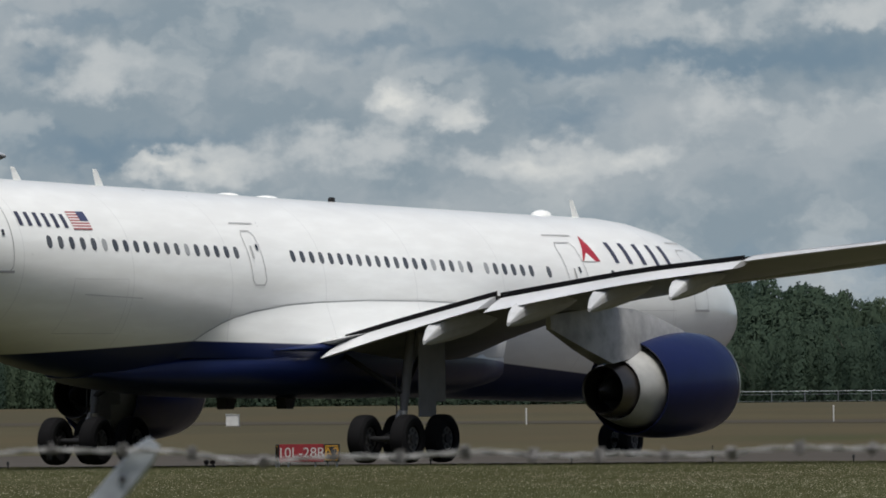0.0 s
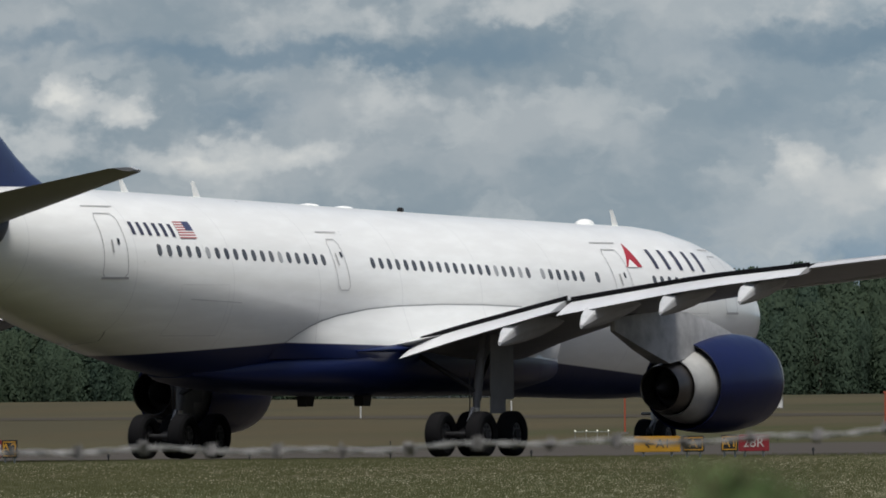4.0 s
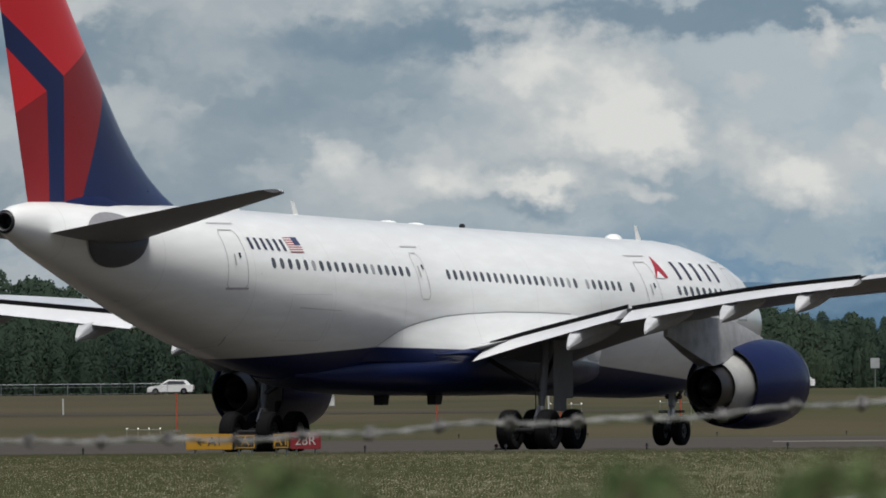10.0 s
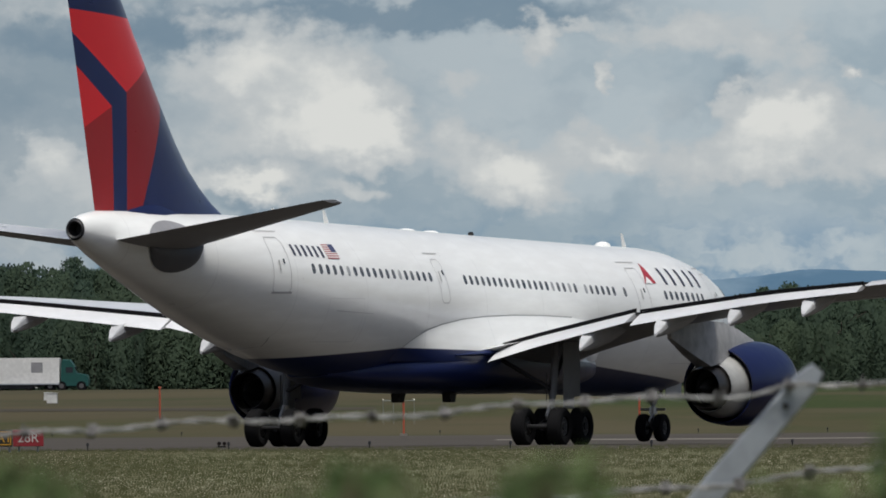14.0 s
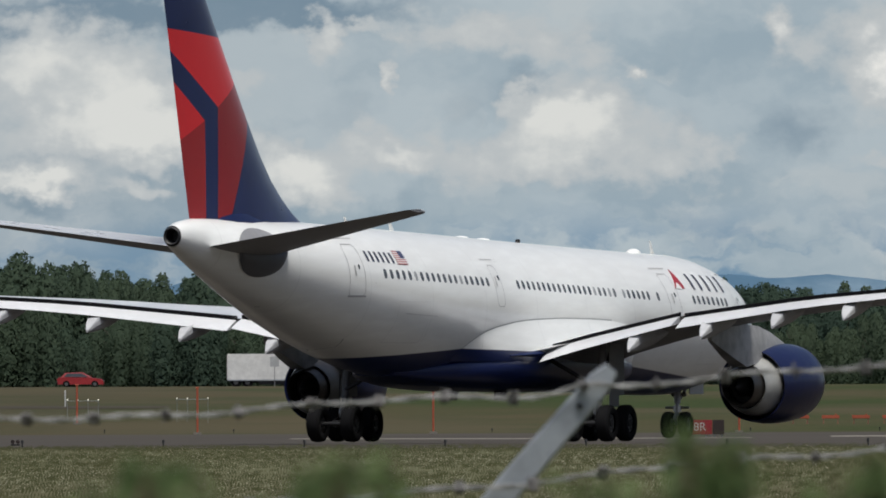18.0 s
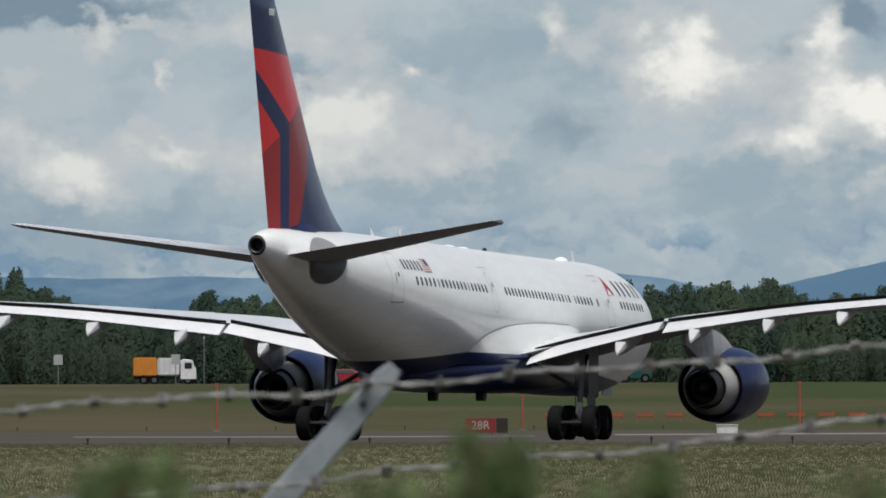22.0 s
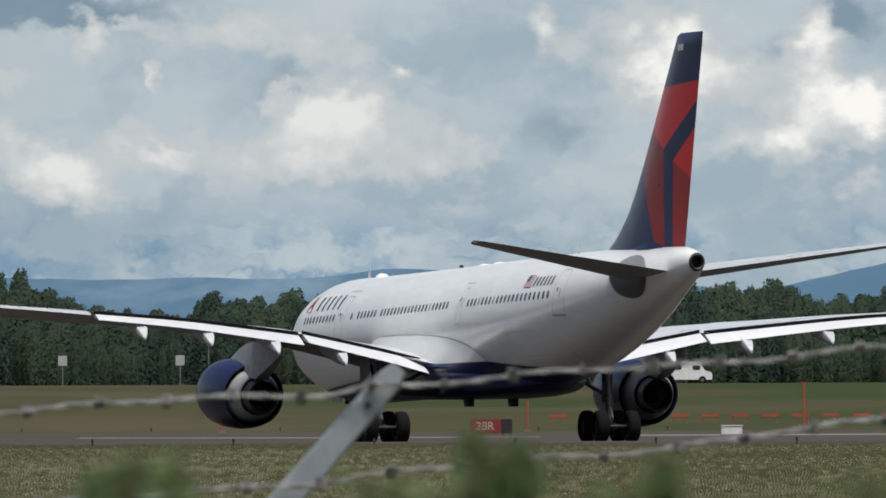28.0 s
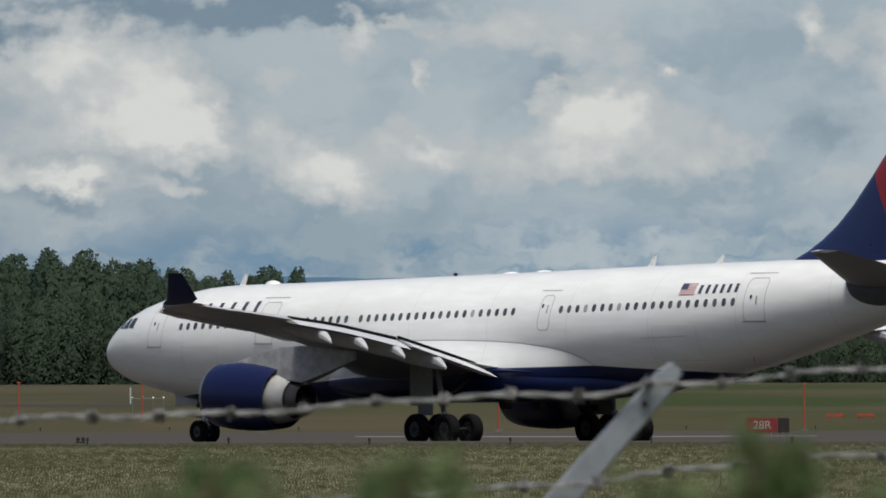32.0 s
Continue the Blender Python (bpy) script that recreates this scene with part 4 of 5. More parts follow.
def sky_material():
    n = Nodes("cloudy_sky")
    u, v, _ = n.split(n.coords("UV"))

    def drift(seed, scale, detail):
        return n.math("SUBTRACT", n.noise(n.join(u, n.math("MULTIPLY", v, 1.25), seed), scale, detail, 0.5), 0.5)

    uu = n.math("MULTIPLY_ADD", drift(9.0, 9.0, 7.0), 0.24, n.math("MULTIPLY_ADD", drift(1.0, 2.4, 2.0), 0.42, u))
    vv = n.math("MULTIPLY_ADD", drift(4.0, 9.0, 7.0), 0.20, n.math("MULTIPLY_ADD", drift(7.0, 2.4, 2.0), 0.26, v))

    def heap(rows):
        total = 0.0
        for b, e, w, h, k in rows:
            du = n.math("MULTIPLY", n.math("SUBTRACT", uu, b), 1 / w)
            dv = n.math("MULTIPLY", n.math("SUBTRACT", vv, e), 1 / h)
            d = n.math("MULTIPLY_ADD", du, du, n.math("MULTIPLY", dv, dv))
            total = n.math("MULTIPLY_ADD", n.math("EXPONENT", n.math("MULTIPLY", d, -0.85)), k, total)
        return total

    soft = n.noise(n.join(n.math("MULTIPLY", uu, 0.8), n.math("MULTIPLY", vv, 1.5), 2.0), 1.1, 4.0, 0.5)
    curl = n.noise(n.join(u, n.math("MULTIPLY", v, 1.25), 5.0), 4.2, 8.0, 0.56)
    east = n.ramp(u, -6.5, -0.5)
    low = n.mix(east, (0.250, 0.315, 0.365), (0.315, 0.400, 0.460))
    high = n.mix(east, (0.390, 0.435, 0.465), (0.445, 0.515, 0.555))
    base = n.mix(n.ramp(soft, 0.36, 0.64), low, high)
    # scattered pale billows, seen all over the sky
    veil = n.ramp(n.noise(n.join(uu, n.math("MULTIPLY", vv, 1.5), 12.0), 2.1, 5.0, 0.5), 0.50, 0.70)
    base = n.mix(n.math("MULTIPLY", veil, 0.45), base, (0.53, 0.565, 0.575))
    shade = n.ramp(n.math("ADD", heap(SHADES_WEST + SHADES_MIDDLE + SHADES_EAST), n.math("MULTIPLY", n.math("SUBTRACT", curl, 0.5), 0.35)), 0.05, 1.0)
    base = n.mix(n.math("MULTIPLY", shade, 0.85), base, (0.165, 0.245, 0.320))
    mass = n.math("ADD", heap(PUFFS_WEST + PUFFS_MIDDLE + PUFFS_EAST + PUFFS_FAR_EAST), n.math("MULTIPLY", n.math("SUBTRACT", curl, 0.5), 1.05))
    mass = n.math("MULTIPLY", mass, 0.90)
    col = n.mix(n.ramp(mass, 0.12, 0.52), base, (0.500, 0.535, 0.550))
    col = n.mix(n.ramp(mass, 0.45, 1.10), col, n.mix(n.ramp(u, -0.6, 1.2), (0.715, 0.725, 0.700), (0.88, 0.87, 0.83)))
    # thin blue gaps low down
    gap = n.math("MULTIPLY", n.ramp(v, 0.98, 0.55), n.ramp(n.noise(n.join(n.math("MULTIPLY", uu, 0.8), n.math("MULTIPLY", vv, 2.2), 3.0), 1.8, 4.0), 0.42, 0.64))
    col = n.mix(n.math("MULTIPLY", gap, n.math("MULTIPLY_ADD", east, 0.62, 0.25)), col, (0.105, 0.230, 0.370))
    em = n.node("ShaderNodeEmission", Color=col, Strength=SKY_GLOW)
    n.tree.links.new(em.outputs[0], n.tree.nodes["Material Output"].inputs[0])
    return n.mat


SKY_GLOW = 1.0


def sky_sheet():
    """A far curved sheet of cloud; its map counts degrees of bearing and height."""
    bm = bmesh.new()
    uv = bm.loops.layers.uv.new("UVMap")
    r, rows, tags = 4700, [], {}
    for e in [-1.0 + 0.5 * k for k in range(19)]:
        row = []
        for b in range(-30, 31):
            p = bm.verts.new((r * math.sin(radians(b)), r * math.cos(radians(b)), EYE[2] + r * math.tan(radians(e))))
            tags[p] = (b, e)
            row.append(p)
        rows.append(row)
    for a, b in zip(rows, rows[1:]):
        for i in range(len(a) - 1):
            f = bm.faces.new((a[i], b[i], b[i + 1], a[i + 1]))
            for loop in f.loops:
                loop[uv].uv = tags[loop.vert]
    ob = mesh_object("backdrop_sky", bm, sky_material())
    return tagged(ob, "broken grey and white clouds over pale blue sky", "sky", kind="structure")


SKY = sky_sheet()


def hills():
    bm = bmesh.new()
    n = Nodes("haze_painted_hills")
    # distance haze and drifting mist are painted into the hills' colour
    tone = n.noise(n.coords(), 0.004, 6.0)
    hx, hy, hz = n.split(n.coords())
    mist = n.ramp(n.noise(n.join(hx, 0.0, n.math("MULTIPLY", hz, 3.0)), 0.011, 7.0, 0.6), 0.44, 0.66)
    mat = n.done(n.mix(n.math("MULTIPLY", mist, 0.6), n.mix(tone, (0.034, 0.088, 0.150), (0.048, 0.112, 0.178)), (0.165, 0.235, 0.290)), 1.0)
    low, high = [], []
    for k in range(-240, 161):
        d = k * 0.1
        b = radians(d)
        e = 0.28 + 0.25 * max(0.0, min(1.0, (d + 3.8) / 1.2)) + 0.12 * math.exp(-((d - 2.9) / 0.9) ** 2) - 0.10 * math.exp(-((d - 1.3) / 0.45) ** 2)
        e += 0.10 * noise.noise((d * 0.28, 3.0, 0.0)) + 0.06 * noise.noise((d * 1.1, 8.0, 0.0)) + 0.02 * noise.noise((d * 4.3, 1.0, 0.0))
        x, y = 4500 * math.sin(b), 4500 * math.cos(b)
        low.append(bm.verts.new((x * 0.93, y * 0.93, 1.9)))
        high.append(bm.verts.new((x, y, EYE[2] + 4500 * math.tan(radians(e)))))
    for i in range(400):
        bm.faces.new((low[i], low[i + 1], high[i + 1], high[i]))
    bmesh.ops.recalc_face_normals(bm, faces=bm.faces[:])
    tagged(mesh_object("backdrop_hills", bm, mat, None, "", True), "forested hills on the horizon, painted blue with haze", "hills", kind="structure")


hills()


def tree_variant(seed, height, leaves=2500):
    """A leafy tree of a few stems."""
    rnd = random.Random(seed)
    tree = new("tree")
    bm = bmesh.new()
    tube(bm, (0, 0, -0.3), (0.1, 0.05, height * 0.55), 0.22, 0.10, 8)
    for k in range(7):
        a, z = rnd.uniform(0, 6.28), height * rnd.uniform(0.2, 0.6)
        ln = height * rnd.uniform(0.14, 0.26)
        tube(bm, (0.05, 0, z), (ln * math.cos(a), ln * math.sin(a), z + ln * rnd.uniform(0.6, 1.2)), 0.09, 0.03, 6)
    part("trunk", bm, m_bark, tree)
    # many slim leafy stems grown into one another, with fine uneven tops
    verts, faces, facing = [], [], []
    for stem in range(9):
        sx, sy = (0, 0) if stem == 0 else (height * rnd.uniform(-0.36, 0.36), height * rnd.uniform(-0.30, 0.30))
        tall = height * (1.0 if stem == 0 else rnd.uniform(0.80, 0.98) - 0.5 * (sx / height) ** 2)
        spread = height * rnd.uniform(0.11, 0.17)
        peak = rnd.uniform(0.30, 0.5)
        for i in range(leaves):
            f = rnd.random() ** 0.8
            a = rnd.uniform(0, 6.28)
            wide = spread * (0.85 + 0.15 * f / peak if f < peak else math.sqrt(max(0.0, 1 - ((f - peak) / (1.02 - peak)) ** 2)))
            lump = noise.noise((math.cos(a) * 1.6 + seed * 7.0, math.sin(a) * 1.6 + stem * 5.0, f * 6.5)) + 0.6 * noise.noise((math.cos(a) * 4.0 + stem, math.sin(a) * 4.0 + seed, f * 17.0))
            inside = i % 3 == 0
            rr = wide * (1 + 0.26 * lump) * (rnd.uniform(0.45, 0.9) if inside else 0.80 + 0.36 * rnd.random() ** 1.5) + (0.0 if inside else 0.14 * rnd.random())
            p = Vector((sx + rr * math.cos(a), sy + rr * math.sin(a), tall * (0.01 + 0.97 * f) * (1 + 0.04 * lump)))
            s = rnd.uniform(0.15, 0.26) if inside and f < 0.9 else rnd.uniform(0.06, 0.14)
            q = Euler((1.57 + rnd.uniform(-0.5, 0.5), rnd.uniform(-1.4, 1.4), a + 1.57 + rnd.uniform(-0.9, 0.9))).to_matrix()
            base = len(verts)
            verts += [p + q @ Vector(c) * s for c in ((-1, -0.5, 0), (0.2, -0.9, 0.2), (1, 0.1, 0), (0.1, 0.9, -0.15))]
            faces.append((base, base + 1, base + 2, base + 3))
            facing += [Vector((math.cos(a), math.sin(a), 1.0 + 0.9 * max(0.0, f - 0.45) + 0.25 * lump)).normalized()] * 4
    me = bpy.data.meshes.new("crown")
    me.from_pydata(verts, [], faces)
    me.shade_smooth()
    me.normals_split_custom_set_from_vertices(facing)
    me.materials.append(m_leaf)
    crown = new("crown", me)
    crown.parent = tree
    return tagged(tree, "leafy broad green tree in a belt beyond the airfield", "tree", "tree belt")


# bearing in degrees and rise of the tree tops over the eye, as a slope
CREST = [(-22, 0.0100), (-9, 0.0100), (-7.3, 0.0099), (-6.3, 0.0101), (-5.95, 0.0099), (-5.7, 0.0086), (-5.44, 0.0093), (-5.08, 0.0113), (-4.87, 0.0122), (-4.6, 0.0108), (-4.2, 0.0106), (-3.6, 0.0110), (-3.3, 0.0101),
         (-3.0, 0.0101), (-2.87, 0.0089), (-2.69, 0.0105), (-2.5, 0.0100), (-2.3, 0.0085), (-2.1, 0.0064), (-1.72, 0.0060), (-1.6, 0.0076), (-1.2, 0.0078), (-1.1, 0.0066), (-0.98, 0.0080), (-0.75, 0.0083),
         (-0.4, 0.0078), (0.33, 0.0084), (0.6, 0.0077), (0.97, 0.0081), (1.4, 0.0084), (1.65, 0.0071), (2.0, 0.0076), (9, 0.0080)]


def crest(b):
    for (a, p), (c, q) in zip(CREST, CREST[1:]):
        if a <= b <= c:
            return p + (q - p) * (b - a) / (c - a)
    return 0.009


def woods():
    rnd = random.Random(5)
    kinds = [tree_variant(k, 10.0) for k in range(6)]
    count = 0
    b = -11.4
    while b < 3.4:
        for row in range(3):
            far = 1108 + 26 * row + rnd.uniform(-6, 6)
            bd = b + rnd.uniform(-0.07, 0.07)
            p = spot(radians(bd), far)
            top = EYE[2] + far * min(crest(bd), crest(bd - 0.13) + 0.0003, crest(bd + 0.13) + 0.0003) - p.z
            h = top / 9.5 * rnd.uniform(*((0.45, 0.80) if row == 0 else (0.93, 1.05)))
            w = h * rnd.uniform(0.8, 1.15)
            m = Matrix.Translation(p) @ Matrix.Rotation(rnd.uniform(0, 6.28), 4, "Z") @ Matrix.Diagonal((w, w, h, 1))
            if count < 6:
                kinds[count].matrix_basis = m
            else:
                copy_thing(kinds[count % 6], Matrix()).matrix_basis = m
            count += 1
        b += 0.22


# ---- signs, lights and posts on the field ----
m_brownmetal = plain("dark_brown_metal", (0.026, 0.015, 0.013), 0.6)


def letters(text, size, material, parent, where, name="lettering", label=""):
    cu = bpy.data.curves.new(name, "FONT")
    cu.body, cu.size, cu.extrude, cu.align_x, cu.align_y = text, size, 0.004, "CENTER", "CENTER"
    probe = bpy.data.objects.new(name, cu)
    scene.collection.objects.link(probe)
    bpy.context.view_layer.update()
    me = bpy.data.meshes.new_from_object(probe.evaluated_get(bpy.context.evaluated_depsgraph_get()))
    bpy.data.objects.remove(probe)
    me.materials.append(material)
    ob = new(name, me)
    ob.parent = parent
    ob.matrix_local = Matrix.Translation(where) @ Matrix.Rotation(radians(90), 4, "X")
    if label:
        ob["label"] = label
    return ob


m_signred = plain("sign_red", (0.25, 0.014, 0.022), 0.55)
m_signyellow = plain("sign_yellow", (0.50, 0.26, 0.015), 0.45)
m_signblack = plain("sign_black", (0.012, 0.012, 0.012), 0.5)
m_letterwhite = plain("white_lettering", (0.50, 0.48, 0.46), 0.5)
m_orange = plain("orange_paint", (0.40, 0.085, 0.040), 0.6)
m_worn = plain("faded_orange_plastic", (0.22, 0.11, 0.07), 0.7)
m_box = plain("weathered_white_board", (0.62, 0.62, 0.60), 0.6)


def field_sign(far, b_left, b_right, panels, high, label, lift=0.16):
    """A row of lit guidance panels on short legs. panels: share of the width, board, letters' material, text."""
    xa, xb = far * math.tan(radians(b_left)), far * math.tan(radians(b_right))
    sign = new("airfield_sign")
    wide = xb - xa
    sign.location = ((xa + xb) / 2, far, ground_z(far))
    x = -wide / 2
    for share, board, ink, text in panels:
        w = wide * share
        p = part("panel", boxed(((x + 0.01, -0.10, lift), (x + w - 0.01, 0.10, lift + high)), bevel=0.015), board, sign)
        if text:
            letters(text, high * 0.80, ink, p, (x + w / 2, -0.106, lift + high / 2), "lettering", "painted sign lettering")
        if board is m_signblack:
            e = 0.03
            part("border", boxed(((x + 0.04, -0.108, lift + 0.04), (x + w - 0.04, -0.103, lift + 0.04 + e)), ((x + 0.04, -0.108, lift + high - 0.04 - e), (x + w - 0.04, -0.103, lift + high - 0.04)),
                                 ((x + 0.04, -0.108, lift + 0.08), (x + 0.04 + e, -0.103, lift + high - 0.08)), ((x + w - 0.04 - e, -0.108, lift + 0.08), (x + w - 0.04, -0.103, lift + high - 0.08))), m_signyellow, p)
        for q in (x + w * 0.2, x + w * 0.8):
            part("leg", tubes(((q, 0, -0.05), (q, 0, lift + 0.02), 0.03), sides=8), m_zinc, sign)
        x += w
    return tagged(sign, label, "airfield sign")


field_sign(312, -8.633, -8.304, [(0.06, m_signblack, None, ""), (0.70, m_signred, m_letterwhite, "10L-28R"), (0.24, m_signblack, m_signyellow, "A2")], 0.50, "red runway sign with white lettering and black end panel")
field_sign(310, -5.155, -4.915, [(1.0, m_signyellow, m_signblack, "\u2190A1")], 0.44, "yellow direction sign with black arrow and lettering")
field_sign(310, -4.907, -4.794, [(1.0, m_signblack, m_signyellow, "A")], 0.44, "black location sign with yellow letter and border")
field_sign(310, -4.711, -4.463, [(0.36, m_signblack, m_signyellow, "A1"), (0.64, m_signred, m_letterwhite, "28R")], 0.46, "black and red runway sign with yellow and white lettering")
field_sign(561, -0.152, 0.067, [(0.72, m_signred, m_letterwhite, "28R"), (0.28, m_brownmetal, None, "")], 0.72, "red runway sign with white lettering and dark end panel")


def marker_pole(b, far, high):
    pole = new("marker_pole")
    part("shaft", tubes(((0, 0, -0.1), (0, 0, high), 0.055), sides=10), m_orange, pole)
    part("crossbar", tubes(((-0.09, 0, high - 0.05), (0.09, 0, high - 0.05), 0.05), sides=8), m_orange, pole)
    part("base", boxed(((-0.2, -0.2, -0.05), (0.2, 0.2, 0.12)), bevel=0.02), m_concrete, pole)
    pole.location = spot(radians(b), far)
    return tagged(pole, "slim orange-red frangible light pole in the grass", "pole", "orange poles")


for bearing, far, high in ((-5.2, 640, 2.2), (-3.87, 640, 2.3), (-3.24, 640, 2.3), (-2.625, 588, 2.5), (-1.42, 588, 2.55), (0.143, 588, 2.5), (1.557, 588, 2.55), (2.9, 588, 2.5)):
    marker_pole(bearing, far, high)


def barricade(b, far):
    bar = new("low_barricade")
    part("rail", boxed(((-0.50, -0.06, 0.30), (0.50, 0.06, 0.48)), bevel=0.02), m_orange, bar)
    for x in (-0.4, 0.4):
        part("leg", boxed(((x - 0.04, -0.2, -0.05), (x + 0.04, 0.2, 0.06))), m_worn, bar)
        part("upright", boxed(((x - 0.03, -0.03, 0.04), (x + 0.03, 0.03, 0.32))), m_worn, bar)
    part("lamp", tubes(((0.3, 0, 0.47), (0.3, 0, 0.56), 0.05), sides=8), m_orange, bar)
    bar.location = spot(radians(b), far)
    bar.rotation_euler = (0, 0, radians(random.Random(int(b * 100)).uniform(-14, 14)))
    return tagged(bar, "low orange barricade standing in the grass", "barricade", "orange barricades")


for k in range(19):
    barricade(0.30 + 0.155 * k, 630)


def edge_light(b, far):
    lamp = new("taxiway_light")
    part("stem", tubes(((0, 0, -0.05), (0, 0, 0.14), 0.02), sides=8), m_dark, lamp)
    part("globe", tubes(((0, 0, 0.13), (0, 0, 0.22), 0.045, 0.03), sides=8), m_dark, lamp)
    lamp.location = spot(radians(b), far)
    return tagged(lamp, "small taxiway edge light on a short stem", "light", "taxiway lights")


for k in range(17):
    edge_light(-10.0 + 0.72 * k, 318 - (7 if k > 10 else 0))
for k in range(14):
    edge_light(-6.4 + 0.66 * k, 594)


def cabinet(b, far, w, h, label):
    box_ = new("equipment_box")
    part("body", boxed(((-w / 2, -0.3, 0.05), (w / 2, 0.3, h)), bevel=0.03), m_box, box_)
    part("lid", boxed(((-w / 2 - 0.03, -0.33, h), (w / 2 + 0.03, 0.33, h + 0.05)), bevel=0.01), m_box, box_)
    part("plinth", boxed(((-w / 2 - 0.05, -0.35, -0.1), (w / 2 + 0.05, 0.35, 0.06))), m_concrete, box_)
    box_.location = spot(radians(b), far)
    return tagged(box_, label, "box")


cabinet(1.187, 563, 1.05, 0.47, "low weathered white equipment box beside the taxiway")
cabinet(-4.42, 800, 0.75, 0.75, "pale grey equipment box in the grass")
cabinet(-8.85, 745, 0.85, 0.8, "pale weathered equipment box in the grass")
cabinet(-4.42 - 0.02, 830, 0.6, 0.6, "small pale equipment box in the grass")


def taxi_marker(b, far):
    """A low dark unit of two lamp heads at the taxiway's edge."""
    unit = new("edge_marker")
    part("base", boxed(((-0.24, -0.10, -0.05), (0.24, 0.10, 0.10)), bevel=0.02), m_dark, unit)
    for x in (-0.13, 0.13):
        part("lamp_head", tubes(((x, -0.12, 0.22), (x, 0.12, 0.22), 0.10), sides=12), m_brownmetal, unit)
        part("stem", tubes(((x, 0, 0.08), (x, 0, 0.16), 0.03), sides=8), m_dark, unit)
    unit.location = spot(radians(b), far)
    unit.scale = (0.7, 0.7, 0.7)
    return tagged(unit, "low dark two-headed marker light beside the taxiway", "marker light", "marker lights")


taxi_marker(-8.97, 318)
taxi_marker(-3.555, 395)


def white_post(b, far, high):
    post = new("marker_post")
    part("shaft", tubes(((0, 0, -0.1), (0, 0, high), 0.05), sides=8), m_box, post)
    part("cap", tubes(((0, 0, high), (0, 0, high + 0.05), 0.06, 0.02), sides=8), m_box, post)
    post.location = spot(radians(b), far)
    return tagged(post, "thin white marker post in the grass", "post", "white posts")


for bearing in (-7.35, -6.55, -5.78, -9.2, -3.3):
    white_post(bearing, 745, 1.05)


def board_on_pole(b, far, high, w, h):
    sign = new("road_sign")
    part("pole", tubes(((0, 0, -0.1), (0, 0, high), 0.035), sides=8), m_tailgrey, sign)
    part("board", boxed(((-w / 2, -0.06, high - h), (w / 2, -0.02, high)), bevel=0.01), m_grey, sign)
    sign.location = spot(radians(b), far)
    return tagged(sign, "pale roadside board on a post before the trees", "road sign", "roadside boards")


for bearing in (-2.23, -1.63, 3.1):
    board_on_pole(bearing, 1055, 2.9, 0.85, 0.95)
for bearing in (-1.485,):
    pole = board_on_pole(bearing, 1052, 4.6, 0.12, 0.3)
    tagged(pole, "slim grey post with a small head by the road", "post")


def approach_lights(b, far, high, step):
    bar = new("approach_light_bar")
    part("beam", tubes(((-1.6 * step, 0, high - 0.06), (1.6 * step, 0, high - 0.06), 0.010), sides=8), m_zinc, bar)
    for k in range(4):
        x = (k - 1.5) * step
        part("post", tubes(((x, 0, -0.05), (x, 0, high - 0.06), 0.009), sides=8), m_zinc, bar)
        part("lamp", tubes(((x, -0.08, high), (x, 0.08, high), 0.027), sides=10), m_lit, bar, "lit white lamp")
    bar.location = spot(radians(b), far)
    return tagged(bar, "row of four lit white approach lamps", "light bar", "approach lights")


n = Nodes("lit_lamp")
n.bsdf.inputs["Emission Color"].default_value = (1.0, 0.96, 0.85, 1)
n.bsdf.inputs["Emission Strength"].default_value = 1.2
m_lit = n.done((0.9, 0.9, 0.85), 0.3)
for bearing, far, high in ((-3.21, 650, 1.33), (-2.65, 650, 1.40), (-5.37, 600, 0.62)):
    approach_lights(bearing, far, high, 0.60)


# airport boundary fence along the far grass
def far_fence():
    fence = new("boundary_fence")
    rnd = random.Random(8)
    for k in range(9):
        x = -116 + 3.0 * k
        p = part("fence_post", tubes(((x, 1002, 1.8), (x, 1002, 2.9), 0.025), sides=6), m_zinc, fence)
    part("top_rail", tubes(((-116, 1002, 2.88), (-92, 1002, 2.88), 0.025), sides=6), m_zinc, fence)
    part("middle_wire", tubes(((-116, 1002, 2.6), (-92, 1002, 2.6), 0.012), sides=5), m_zinc, fence)
    part("bottom_wire", tubes(((-116, 1002, 2.0), (-92, 1002, 2.0), 0.012), sides=5), m_zinc, fence)
    return tagged(fence, "low grey wire fence along the far grass", "fence")


far_fence()

# ---- near fence with barbed wire ----
FENCE_Y = 20.0
TOP_WIRE = [(-8.0, 2.30), (-5.0, 2.295), (-3.8, 2.325), (-3.30, 2.335), (-3.1, 2.32), (-2.6, 2.321), (-1.93, 2.327), (-1.42, 2.342), (-0.75, 2.374), (-0.30, 2.397), (-0.215, 2.416), (-0.165, 2.410), (0.02, 2.422), (0.353, 2.448), (0.685, 2.474), (1.6, 2.54), (2.9, 2.62)]
LOW_WIRE = [(-8.0, 2.08), (-4.0, 2.10), (-2.0, 2.13), (-0.9, 2.19), (-0.566, 2.222), (-0.283, 2.243), (0.07, 2.277), (0.27, 2.294), (0.423, 2.315), (0.685, 2.342), (1.6, 2.42), (2.9, 2.50)]
m_wire = plain("weathered_wire", (0.36, 0.36, 0.35), 0.6, 0.2, wear=0.4, scale=40.0)
m_barb = plain("rusty_barb", (0.17, 0.165, 0.16), 0.7, 0.4)


def along_line(line, x):
    for (a, p), (b, q) in zip(line, line[1:]):
        if a <= x <= b:
            f = (x - a) / (b - a)
            return p + (q - p) * f
    return line[-1][1]


